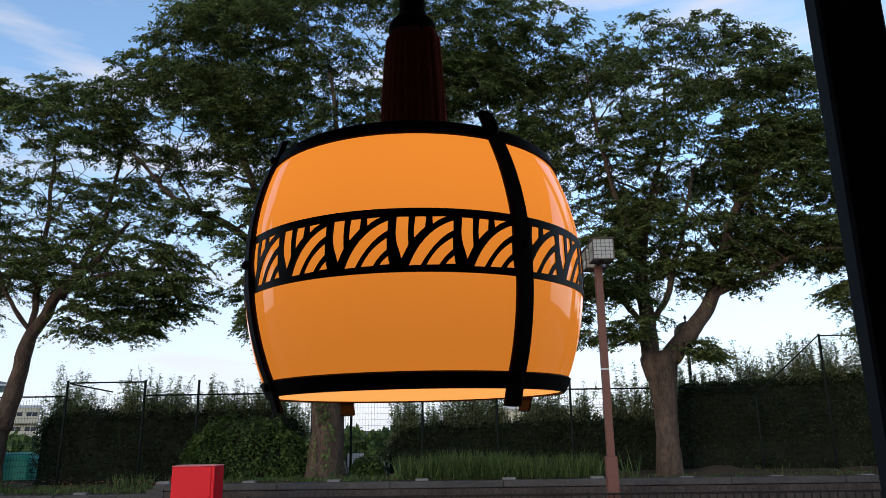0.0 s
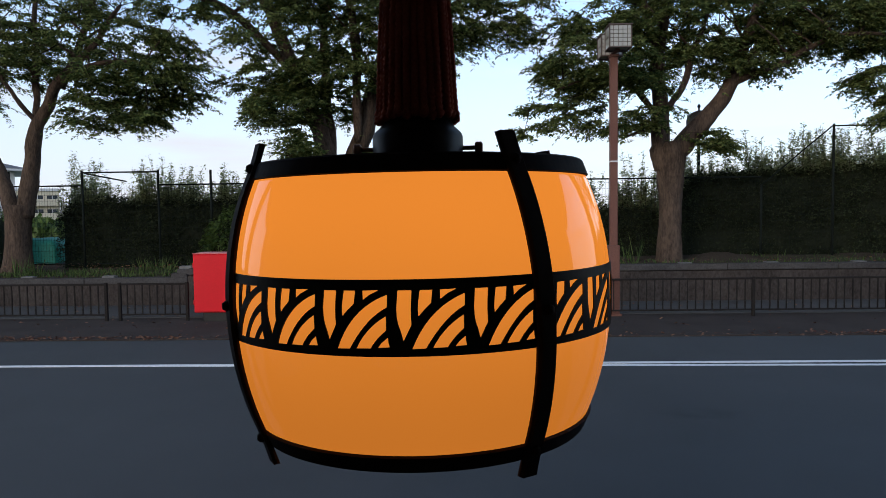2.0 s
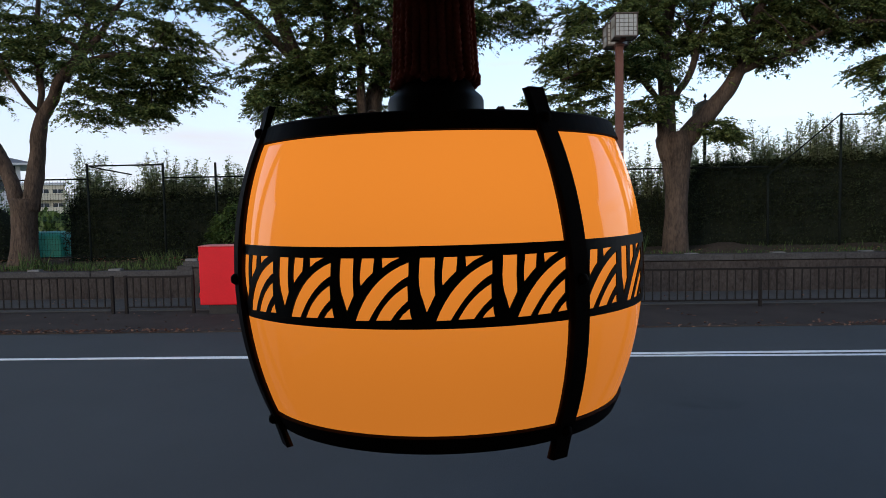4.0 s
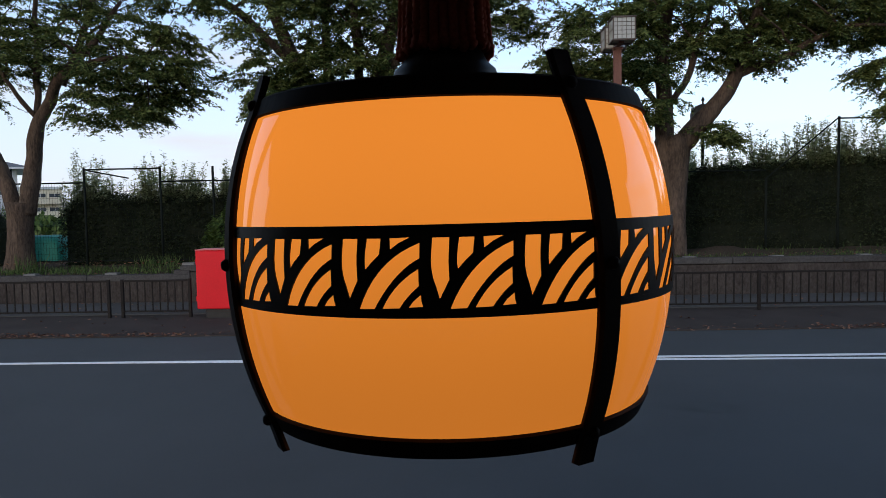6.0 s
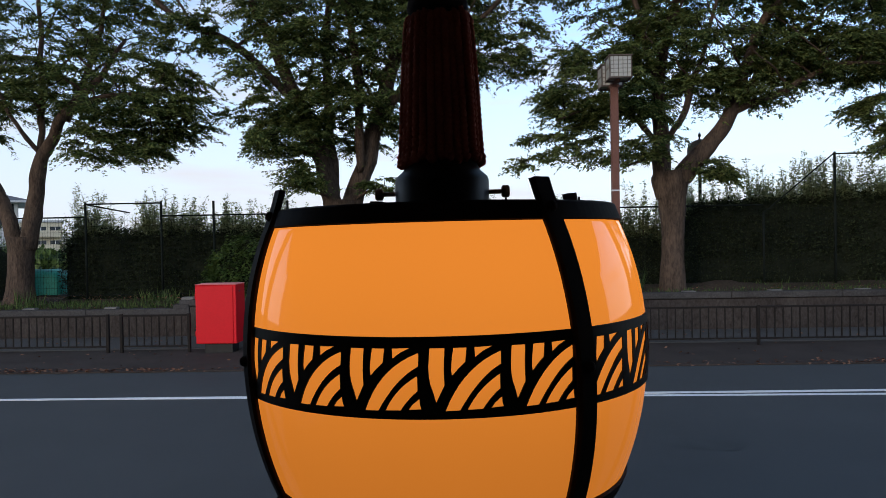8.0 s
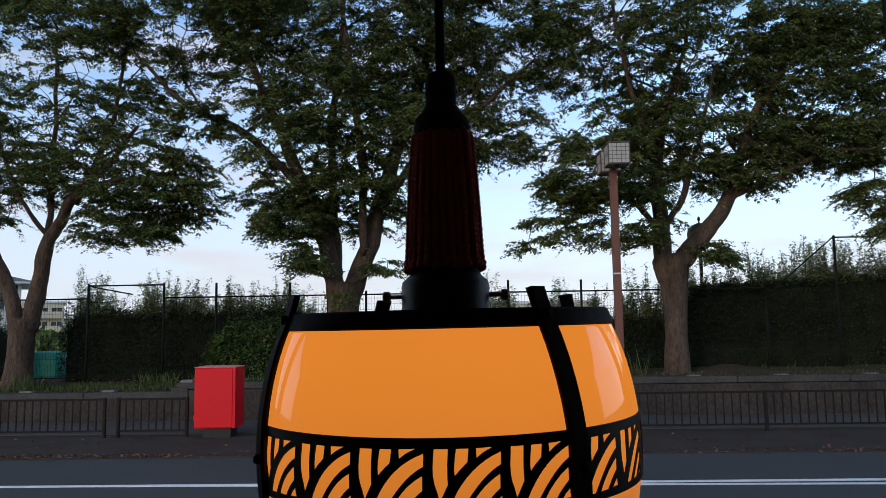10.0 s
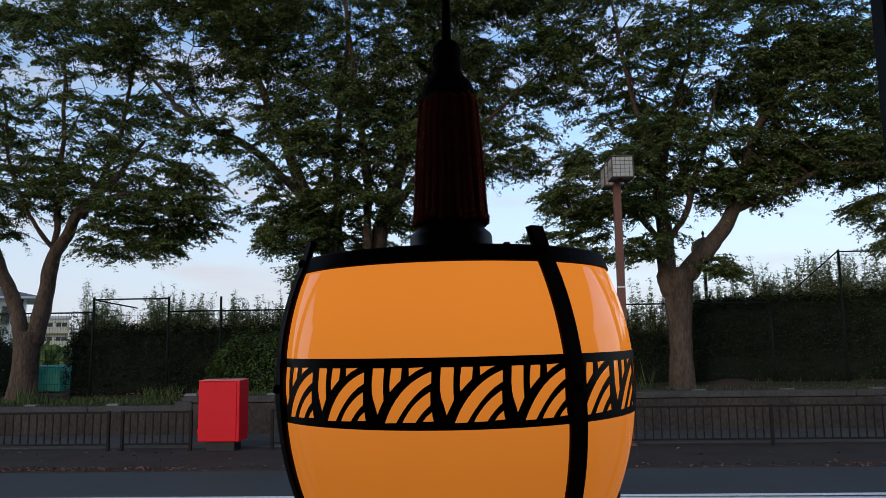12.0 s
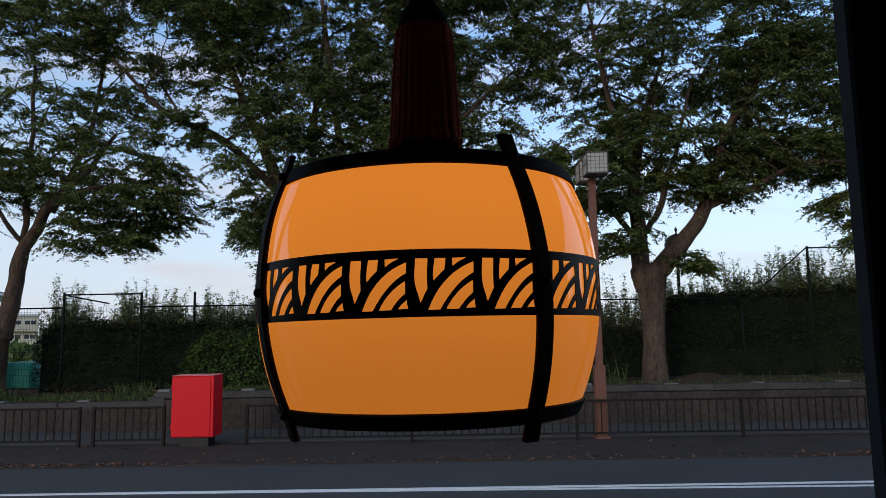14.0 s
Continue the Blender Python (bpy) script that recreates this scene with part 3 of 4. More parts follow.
def lamp_head(x, y, z, w, d, h):
    head = part("head", Mesh().box(x - w / 2 + .015, x + w / 2 - .015, y - d / 2 + .015, y + d / 2 - .015, z + 0.03, z + h - 0.02), MILK, lamp, "milky panels in a brown lattice", place=pose(0, 0, 0))
    part("cap", Mesh().box(x - w / 2 - .012, x + w / 2 + .012, y - d / 2 - .012, y + d / 2 + .012, z + h - 0.028, z + h, 0.006), LATTICE, head, "weathered brown cap")
    for sx in (-1, 1):
        cx = x + sx * (w / 2 - 0.013)
        part("rim", Mesh().box(cx - 0.013, cx + 0.013, y - d / 2 + .026, y + d / 2 - .026, z, z + 0.03, 0.003), LATTICE, head)
        cy = y + sx * (d / 2 - 0.013)
        part("rim", Mesh().box(x - w / 2, x + w / 2, cy - 0.013, cy + 0.013, z, z + 0.03, 0.003), LATTICE, head)
        for sy in (-1, 1):
            by = y + sy * (d / 2 - 0.012)
            part("corner_bar", Mesh().box(cx - 0.012, cx + 0.012, by - 0.012, by + 0.012, z + .03, z + h - .028, 0.003), LATTICE, head)
    for k in range(1, 5):
        u, zz = -w / 2 + w * k / 5, z + 0.03 + (h - 0.06) * k / 5
        for sy in (-1, 1):
            fy = y + sy * (d / 2 - .013)
            part("lattice_bar", Mesh().box(x + u - .0045, x + u + .0045, fy - .006, fy + .006, z + .03, z + h - .03), LATTICE, head)
            part("lattice_bar", Mesh().box(x - w / 2 + .024, x + w / 2 - .024, fy - .004, fy + .004, zz - .0045, zz + .0045), LATTICE, head)
    for sx in (-1, 1):
        fx, zz = x + sx * (w / 2 - .013), z + h * 0.5
        part("lattice_bar", Mesh().box(fx - .005, fx + .005, y - d / 2 + .024, y + d / 2 - .024, zz - .008, zz + .008), LATTICE, head)


# one head hangs before the pole, one behind it
lamp_head(0.012, -0.37, 5.31, 0.445, 0.445, 0.456)
lamp_head(0.012, 0.42, 5.31, 0.445, 0.445, 0.456)
part("bracket", Mesh().box(-0.045, 0.045, -0.40, 0.46, 5.295, 5.335, 0.006).box(-0.09, 0.09, -0.09, 0.09, 5.24, 5.295, 0.006), POST_STEEL, lamp)
part("stem", Mesh().box(-0.05, 0.05, -0.05, 0.05, 5.335, 5.70, 0.006), POST_STEEL, lamp)

# ---- low railing along the road ----
POST = Mesh().box(-0.03, 0.03, -0.03, 0.03, 0, 0.80, 0.006).data("post", BROWN_STEEL)
BALUSTER = Mesh().box(-0.0105, 0.0105, -0.0105, 0.0105, 0.15, 0.755).data("baluster", BROWN_STEEL)


def railing(x0, x1, last_post=False):
    f = thing("railing", (x0, 14.515, 0.02), "low dark brown steel railing with upright bars", "railing", "railings along the road")
    w = x1 - x0
    part("post", POST, BROWN_STEEL, f)
    if last_post:
        part("post", POST, BROWN_STEEL, f, place=pose(w, 0, 0))
    part("top_rail", Mesh().box(0.02, w - 0.02, -0.024, 0.024, 0.745, 0.785, 0.006), BROWN_STEEL, f)
    part("bottom_rail", Mesh().box(0.02, w - 0.02, -0.018, 0.018, 0.12, 0.152, 0.005), BROWN_STEEL, f)
    n = max(2, round(w / 0.163))
    for k in range(1, n):
        part("baluster", BALUSTER, BROWN_STEEL, f, place=pose(w * k / n, 0, 0))


for x0, x1, last in ((-17.15, -13.865, False), (-13.865, -10.575, False), (-10.575, -7.285, True), (-7.0, -5.6, True), (-3.95, -0.67, False), (-0.67, 2.61, False), (2.61, 5.895, False),
                     (5.895, 9.18, False), (9.18, 12.465, False), (12.465, 15.75, True)):
    railing(x0, x1, last)

# ---- mesh fence on the bank ----
NET_Y = 19.0
net = thing("mesh_fence", (0, NET_Y, 0.8), "tall dark green wire mesh fence on the bank", "fence")
POSTS = [(-16.1, 2.6), (-14.1, 2.6), (-12.1, 2.6), (-10.11, 2.6), (-8.05, 2.6), (-6.63, 2.58), (-4.64, 2.55), (-3.62, 3.2), (-2.6, 2.3), (-0.75, 2.4), (1.18, 2.52), (3.10, 2.5), (5.75, 2.4), (7.9, 2.0), (9.75, 3.55), (11.7, 3.55), (13.7, 3.55)]
for x, h in POSTS:
    part("post", Mesh().tube([(x, 0, -0.1), (x, 0, h)], [0.032, 0.032], 10), GREEN_STEEL, net, smooth=True)
for x0, x1, z in ((-10.11, -8.05, 2.55), (-16.1, -10.11, 2.2), (-8.05, 7.9, 2.2), (9.75, 13.7, 3.5), (-16.1, 9.75, 0.1)):
    part("rail", Mesh().tube([(x0, 0, z), (x1, 0, z)], [0.02 if z > 1.2 else 0.012] * 2, 8), GREEN_STEEL, net)
part("brace", Mesh().tube([(-10.05, 0, 2.53), (-8.9, 0, 2.3)], [0.018, 0.018], 8), GREEN_STEEL, net)
part("brace", Mesh().tube([(7.92, 0, 2.0), (9.72, 0, 3.5)], [0.018, 0.018], 8), GREEN_STEEL, net)
mesh_wire = Mesh()
for k in range(int(26 / 0.075)):
    x = -16.1 + 0.075 * k
    if x < 9.75:
        mesh_wire.box(x - .002, x + .002, -.002, .002, 0.1, 2.2)
for k in range(14):
    z = 0.15 + 0.15 * k
    mesh_wire.box(-16.1, 9.75, -.0025, .0025, z - .0025, z + .0025)
tagged(part("wire_mesh", mesh_wire, GREEN_STEEL, net), kind="stuff")

# ---- trees ----
def spray_leaves(store, twigs, centre, out, size, droop, per=17, leaf=0.095):
    """A flat layered spray of twigs with leaves on both sides."""
    cx, cy, cz = centre
    base = math.atan2(out[1], out[0])
    for _ in range(rng.integers(5, 8)):
        a = base + rng.normal(0, 1.0)
        ln = size * rng.uniform(0.55, 1.0)
        rise = rng.normal(0.03, 0.14)
        d = np.array([math.cos(a), math.sin(a), rise])
        ts = np.linspace(0.08, 1.0, per) + rng.normal(0, 0.015, per)
        pts = np.array([cx, cy, cz]) + d * (ts * ln)[:, None]
        pts[:, 2] -= droop * ln * ts ** 2
        pts += rng.normal(0, 0.022, pts.shape)
        twigs.append([tuple(np.array([cx, cy, cz])), tuple(pts[per // 2]), tuple(pts[-1])])
        for side in (-1, 1):
            aa = a + side * rng.normal(0.9, 0.3, per)
            w = np.stack([np.cos(aa), np.sin(aa), rng.normal(-0.45, 0.35, per)], axis=1)
            nn = np.stack([rng.normal(0, 0.6, per), rng.normal(-0.15, 0.6, per), np.ones(per)], axis=1)
            store[0].append(pts)
            store[1].append(w)
            store[2].append(nn)
            store[3].append(leaf * rng.uniform(0.7, 1.25, per))


def tree(place, label, trunk, limbs, lobes, seed, leaf_mat=LEAF):
    """trunk, limbs: lists of (x, y, z, radius) in the world; lobes: centre, radii and number of sprays."""
    global rng
    rng = np.random.default_rng(seed)
    x0, y0, z0 = place
    t = thing("tree", place, label, "tree", "street trees on the bank")

    def bent(pts, wob=0.06):
        pts = [(p[0] - x0, p[1] - y0, p[2] - z0, p[3]) for p in pts]
        out = []
        for i in range(len(pts) - 1):
            for k in range(6):
                s = k / 6
                q = [pts[i][c] * (1 - s) + pts[i + 1][c] * s for c in range(4)]
                p0, p3 = pts[max(i - 1, 0)], pts[min(i + 2, len(pts) - 1)]
                q = [0.5 * (2 * pts[i][c] + (pts[i + 1][c] - p0[c]) * s + (2 * p0[c] - 5 * pts[i][c] + 4 * pts[i + 1][c] - p3[c]) * s * s + (3 * pts[i][c] - p0[c] - 3 * pts[i + 1][c] + p3[c]) * s ** 3) for c in range(4)]
                q[0] += wob * noise.noise((q[2] * 1.3, seed, i))
                out.append(q)
        out.append(list(pts[-1]))
        return out

    def limb_mesh(pts, n):
        m = Mesh().tube([p[:3] for p in pts], [max(p[3], 0.008) * (1 + 0.10 * noise.noise((p[2] * 2.1, p[0], seed))) for p in pts], n)
        m.v = [(x + 0.03 * noise.noise((x * 5, y * 5, z * 2.5)), y + 0.03 * noise.noise((x * 5, y * 5 + 9, z * 2.5)), z) for x, y, z in m.v]
        return m

    tp = bent(trunk, 0.02)
    part("trunk", limb_mesh(tp, 18), BARK, t, smooth=True)
    nodes = []
    for pts in limbs:
        lp = bent(pts)
        part("limb", limb_mesh(lp, 10), BARK, t, smooth=True)
        nodes += lp[3:]
        if len(pts) < 4:
            continue
        for k in range(6, len(lp) - 3, 4):
            x, y, z, rad = lp[k]
            if z + z0 < 5.6:
                continue
            a, ln = rng.uniform(0, 2 * math.pi), rng.uniform(1.3, 2.6)
            way = Vector((math.cos(a), math.sin(a) * 0.7, rng.uniform(0.5, 1.4))).normalized()
            thick = min(rad * 0.5, 0.045)
            side = [[x + way.x * ln * q + 0.10 * ln * noise.noise((q * 3, k, seed)), y + way.y * ln * q, z + way.z * ln * q * (1 - 0.15 * q), thick * (1 - 0.75 * q)] for q in (0, .15, .3, .45, .6, .8, 1.0)]
            part("side_limb", limb_mesh(side, 7), BARK, t, smooth=True)
            nodes += side[2:]
    nodes = np.array(nodes)
    store, twigs = ([], [], [], []), []
    branches = Mesh()
    ends = []
    for cx, cy, cz, rx, ry, rz, count in lobes:
        for _ in range(int(count * 1.14)):
            d = rng.normal(size=3)
            d /= np.linalg.norm(d)
            rad = rng.uniform(0.25, 1.0) ** 0.45
            p = np.array([cx - x0 + d[0] * rx * rad, cy - y0 + d[1] * ry * rad, cz - z0 + d[2] * rz * rad])
            if noise.noise((p[0] * 0.5 + seed, p[1] * 0.5, p[2] * 1.5)) > -0.2 or count < 30:
                ends.append(p)
    # boughs grow outwards: each spray hangs on the nearest bough or earlier spray
    ends.sort(key=lambda p: float(np.min(np.linalg.norm(nodes[:, :3] - p, axis=1))))
    grown = np.concatenate([nodes[:, :3], np.zeros((len(ends), 3))])
    known = len(nodes)
    for p in ends:
        g = grown[:known]
        cost = np.linalg.norm(g - p, axis=1) + np.maximum(0, g[:, 2] - p[2]) * 0.5
        q = g[int(np.argmin(cost))]
        out = np.array([p[0] - q[0], p[1] - q[1], 0])
        if np.linalg.norm(out) < 0.25:
            out = np.array([p[0], p[1], 0])
        gap = np.linalg.norm(p - q)
        mid = (q + p) / 2 + np.array([rng.normal(0, .08), rng.normal(0, .08), rng.normal(0.04, .06)]) * gap
        branches.tube([tuple(q), tuple(mid), tuple(p)], [0.015, 0.010, 0.006], 4, False)
        grown[known] = p
        known += 1
        spray_leaves(store, twigs, p, out, rng.uniform(0.5, 0.95), rng.uniform(0.12, 0.55))
    for a, b, c in twigs:
        branches.tube([a, b, c], [0.004, 0.003, 0.002], 3, False)
    tagged(part("twig_growth", branches, TWIG, t), kind="stuff")
    pts, w, nn = (np.concatenate(s) for s in store[:3])
    ln = np.concatenate(store[3])
    tagged(part("crown", leaf_data("crown", leaf_mat, pts, w, nn, ln, ln * 0.46), leaf_mat, t, "dark green small leaves in layered sprays"), kind="stuff")


def at(y, *pts):
    return [(x, y + dy, z, r) for x, z, r, dy in pts]


tree((-11.63, 18.5, 0.7), "twin-stemmed broadleaf tree with spreading dark crown on the bank",
     at(18.5, (-11.66, 0.6, .44, 0), (-11.63, 1.0, .35, 0), (-11.59, 1.8, .31, 0), (-11.55, 2.5, .35, 0)),
     [at(18.5, (-11.4, 2.2, .23, 0), (-11.25, 3.0, .22, 0), (-11.12, 3.7, .20, 0), (-10.98, 4.5, .17, 0), (-10.6, 5.05, .15, -.1), (-10.35, 5.47, .13, -.2), (-9.84, 5.97, .10, -.3), (-9.2, 6.5, .08, -.4), (-8.4, 7.4, .04, -.6)),
      at(18.5, (-10.3, 5.5, .10, 0), (-9.9, 6.6, .09, .2), (-9.5, 7.9, .07, .3), (-9.2, 10.0, .03, .4)),
      at(18.5, (-10.97, 4.5, .10, 0), (-11.05, 5.4, .09, .2), (-11.1, 6.2, .08, .3), (-11.2, 7.8, .06, .5), (-11.4, 10.5, .03, .7)),
      at(18.5, (-10.2, 5.6, .07, -.2), (-9.1, 5.9, .06, -.8), (-7.9, 5.9, .045, -1.2), (-6.9, 5.6, .02, -1.4)),
      at(18.5, (-11.0, 4.7, .06, 0), (-11.5, 5.6, .05, -.4), (-11.9, 7.0, .04, -.7), (-12.1, 9.0, .025, -.8)),
      at(18.5, (-11.7, 2.2, .20, 0), (-11.9, 2.95, .19, .05), (-12.25, 3.7, .17, .1), (-12.8, 4.8, .14, .2), (-13.6, 6.2, .11, .3), (-14.4, 8.2, .06, .5))],
     [(-11.3, 18.4, 8.8, 3.6, 2.9, 3.3, 410), (-9.0, 17.8, 6.2, 2.3, 1.9, 1.3, 80), (-14.2, 18.4, 7.4, 2.6, 2.6, 2.6, 170), (-8.4, 17.6, 4.7, 1.5, 1.0, 0.4, 42), (-7.3, 17.6, 5.0, 1.0, .8, .4, 36), (-7.9, 17.6, 5.3, 1.7, 1.2, 0.7, 58), (-7.4, 17.6, 6.0, 1.2, 1.0, 0.8, 50), (-10.2, 18.2, 10.6, 2.0, 1.6, 1.2, 60), (-13.5, 18.0, 5.2, 1.6, 1.4, .8, 40)], 3)

tree((-3.15, 18.5, 0.85), "broad forked tree with stout trunk and dense dark crown",
     at(18.5, (-3.15, 0.75, .58, 0), (-3.15, 1.15, .46, 0), (-3.12, 2.2, .41, 0), (-3.08, 3.3, .42, 0)),
     [at(18.5, (-3.25, 2.9, .27, 0), (-3.7, 4.6, .22, .1), (-4.38, 6.26, .17, .2), (-5.45, 8.74, .11, .3), (-6.3, 11.2, .05, .3)),
      at(18.5, (-4.1, 5.7, .11, 0), (-5.6, 7.2, .09, -.5), (-6.97, 7.85, .07, -.8), (-8.3, 9.2, .035, -1)),
      at(18.5, (-3.3, 3.5, .16, .2), (-3.5, 5.5, .13, .5), (-3.5, 8, .10, .7), (-3.2, 11.5, .05, .8)),
      at(18.5, (-2.95, 2.9, .28, 0), (-2.44, 4.3, .23, 0), (-1.83, 6.35, .18, -.1), (-1.06, 8.5, .11, -.2), (-.3, 11.5, .05, -.2)),
      at(18.5, (-2.2, 5.0, .11, 0), (-1.0, 6.6, .09, -.5), (.5, 7.6, .06, -.8), (1.9, 8.8, .03, -1)),
      at(18.5, (-2.6, 4.0, .10, -.2), (-2.5, 6.0, .10, -.8), (-2.7, 8.5, .07, -1.4), (-3.0, 11, .04, -1.8)),
      at(18.5, (-3.4, 3.4, .05, -.2), (-4.0, 3.6, .04, -.6), (-4.6, 3.7, .02, -.9)),
      at(18.5, (-2.75, 3.3, .04, -.2), (-2.3, 3.5, .03, -.5), (-1.9, 3.6, .02, -.7))],
     [(-3.0, 18.3, 11.8, 5.4, 3.0, 4.2, 1150), (2.2, 18.0, 12.2, 1.8, 2.0, 1.6, 110), (-3.0, 19.0, 5.2, 1.3, .5, 1.0, 60), (-5.6, 18.2, 12.6, 2.2, 2.0, 2.0, 130), (-6.9, 18.0, 10.6, 2.5, 2.1, 2.2, 170), (0.6, 18.0, 9.9, 2.5, 2.2, 2.3, 250), (0.5, 17.8, 7.2, 1.5, 1.4, 1.2, 95), (-4.3, 17.8, 6.6, 1.5, 1.7, 1.4, 95), (-1.3, 17.9, 6.6, 1.6, 1.8, 1.4, 95), (-3.0, 18.2, 8.0, 2.6, 2.2, 1.5, 180),
      (-3.85, 17.8, 3.9, .3, .3, .45, 15), (-2.15, 17.8, 3.65, .3, .3, .25, 7), (-5.0, 17.8, 5.6, 1.1, 1.0, .6, 50), (-4.2, 17.8, 4.9, .9, .9, .5, 38), (-3.0, 17.6, 5.4, 1.2, .7, .8, 64), (-1.7, 18.2, 4.8, .8, .8, .6, 36), (-6.3, 17.4, 7.4, .9, .8, .6, 24)], 5)

tree((5.23, 18.0, 0.85), "forked street tree with a long side limb and full crown",
     at(18.0, (5.23, 0.75, .45, 0), (5.23, 1.0, .34, 0), (5.25, 2.2, .265, 0), (5.25, 3.0, .33, 0), (5.22, 3.6, .38, 0), (5.2, 3.85, .30, 0)),
     [at(18.0, (5.1, 3.2, .25, 0), (5.0, 3.75, .25, 0), (5.0, 4.5, .21, 0), (4.95, 5.3, .18, .1), (5.05, 6.5, .15, .2), (5.45, 8.05, .10, .3), (5.92, 9.3, .06, .3), (6.1, 11.2, .03, .3)),
      at(18.0, (5.3, 3.3, .25, 0), (5.5, 3.72, .26, -.05), (5.82, 4.12, .235, -.1), (6.2, 4.55, .20, -.2), (6.67, 5.31, .17, -.2), (6.96, 6.26, .14, -.2), (7.43, 7.4, .11, -.2), (8.09, 8.3, .08, -.2), (8.5, 10.4, .03, -.2)),
      at(18.0, (6.6, 5.2, .10, -.2), (7.2, 5.45, .085, -.4), (7.72, 5.6, .075, -.6), (8.3, 5.95, .065, -.8), (8.94, 6.16, .05, -1.0), (9.88, 6.11, .03, -1.1), (10.6, 5.8, .02, -1.2)),
      at(18.0, (6.7, 5.4, .10, -.2), (7.2, 5.9, .09, .0), (7.72, 6.44, .08, .2), (8.46, 7.0, .06, .3), (9.4, 8.0, .03, .5)),
      at(18.0, (5.0, 4.5, .09, -.1), (5.3, 4.95, .08, -.3), (5.55, 5.6, .07, -.5), (5.9, 6.8, .05, -.6), (6.3, 8.4, .03, -.7)),
      at(18.0, (5.0, 4.3, .08, 0), (4.3, 5.0, .07, -.5), (3.2, 5.3, .05, -.9), (2.3, 5.0, .02, -1.1)),
      at(18.0, (4.97, 5.6, .09, 0), (4.5, 7.0, .07, -.5), (4.0, 8.8, .05, -.8), (3.7, 11.0, .03, -.9)),
      at(18.0, (5.0, 4.0, .05, 0), (4.6, 4.1, .04, -.3), (3.9, 3.9, .02, -.6))],
     [(6.5, 18.0, 10.1, 3.3, 2.6, 3.2, 350), (8.9, 18.0, 10.0, 2.0, 2.0, 1.6, 120), (7.9, 18.0, 11.4, 1.6, 1.6, 1.2, 60), (4.0, 17.8, 9.4, 2.2, 2.1, 2.9, 200), (8.8, 18.0, 8.4, 2.3, 2.2, 2.1, 185), (3.4, 17.5, 5.9, 1.6, 1.6, 1.1, 150), (5.7, 18.0, 6.8, 1.9, 1.8, 1.1, 120), (2.3, 17.5, 4.6, .7, .6, .5, 14), (5.9, 17.8, 6.0, .7, .7, .5, 28), (4.2, 17.4, 5.2, .8, .6, .4, 50), (8.5, 17.6, 6.7, 1.6, 1.2, .7, 55), (9.9, 17.8, 6.6, 1.2, 1.4, .8, 40),
      (3.9, 17.5, 4.5, 1.1, .9, .5, 50), (1.75, 17.4, 4.1, .3, .3, .2, 3), (6.15, 17.9, 3.85, .5, .3, .35, 14), (6.9, 17.6, 5.7, .9, .8, .35, 26), (8.0, 17.6, 6.15, 1.0, .8, .35, 26)], 8)

tree((14.6, 18.4, 0.85), "street tree with drooping outer sprays on the bank",
     at(18.4, (14.6, 0.75, .44, 0), (14.6, 1.2, .34, 0), (14.55, 3.0, .30, 0), (14.5, 4.2, .27, 0)),
     [at(18.4, (14.5, 4.0, .2, 0), (13.9, 6, .15, 0), (13.0, 8, .1, 0), (12.2, 10, .04, 0)),
      at(18.4, (14.3, 4.6, .12, 0), (13.0, 5.8, .09, -.3), (11.6, 5.9, .06, -.5), (10.6, 5.2, .02, -.6)),
      at(18.4, (14.5, 4.0, .2, 0), (15.2, 6, .15, 0), (16.0, 9, .05, 0))],
     [(12.2, 18.2, 8.6, 2.4, 2.2, 2.4, 190), (15.5, 18.2, 8.6, 2.6, 2.4, 2.6, 150), (11.4, 17.9, 5.3, .9, .9, .8, 26), (12.6, 18.0, 6.2, 1.3, 1.3, .9, 50), (10.7, 17.8, 4.5, .45, .4, .4, 14), (10.4, 17.8, 5.3, .9, .8, .5, 24), (10.9, 17.8, 6.4, 1.1, 1.0, .7, 40)], 11)


# ---- hedges, bush, grass ----
def bulge(x, z, seed):
    """How far a hedge's face stands out or back."""
    return 0.26 * noise.noise((x * 0.9, z * 1.1, seed)) + 0.12 * noise.noise((x * 2.6, z * 2.8, seed + 7))


def rounded(x, x0, x1):
    """How far a hedge's top falls off at its ends."""
    return 0.55 * max(0.0, 1 - min(x - x0, x1 - x) / 0.7) ** 1.6


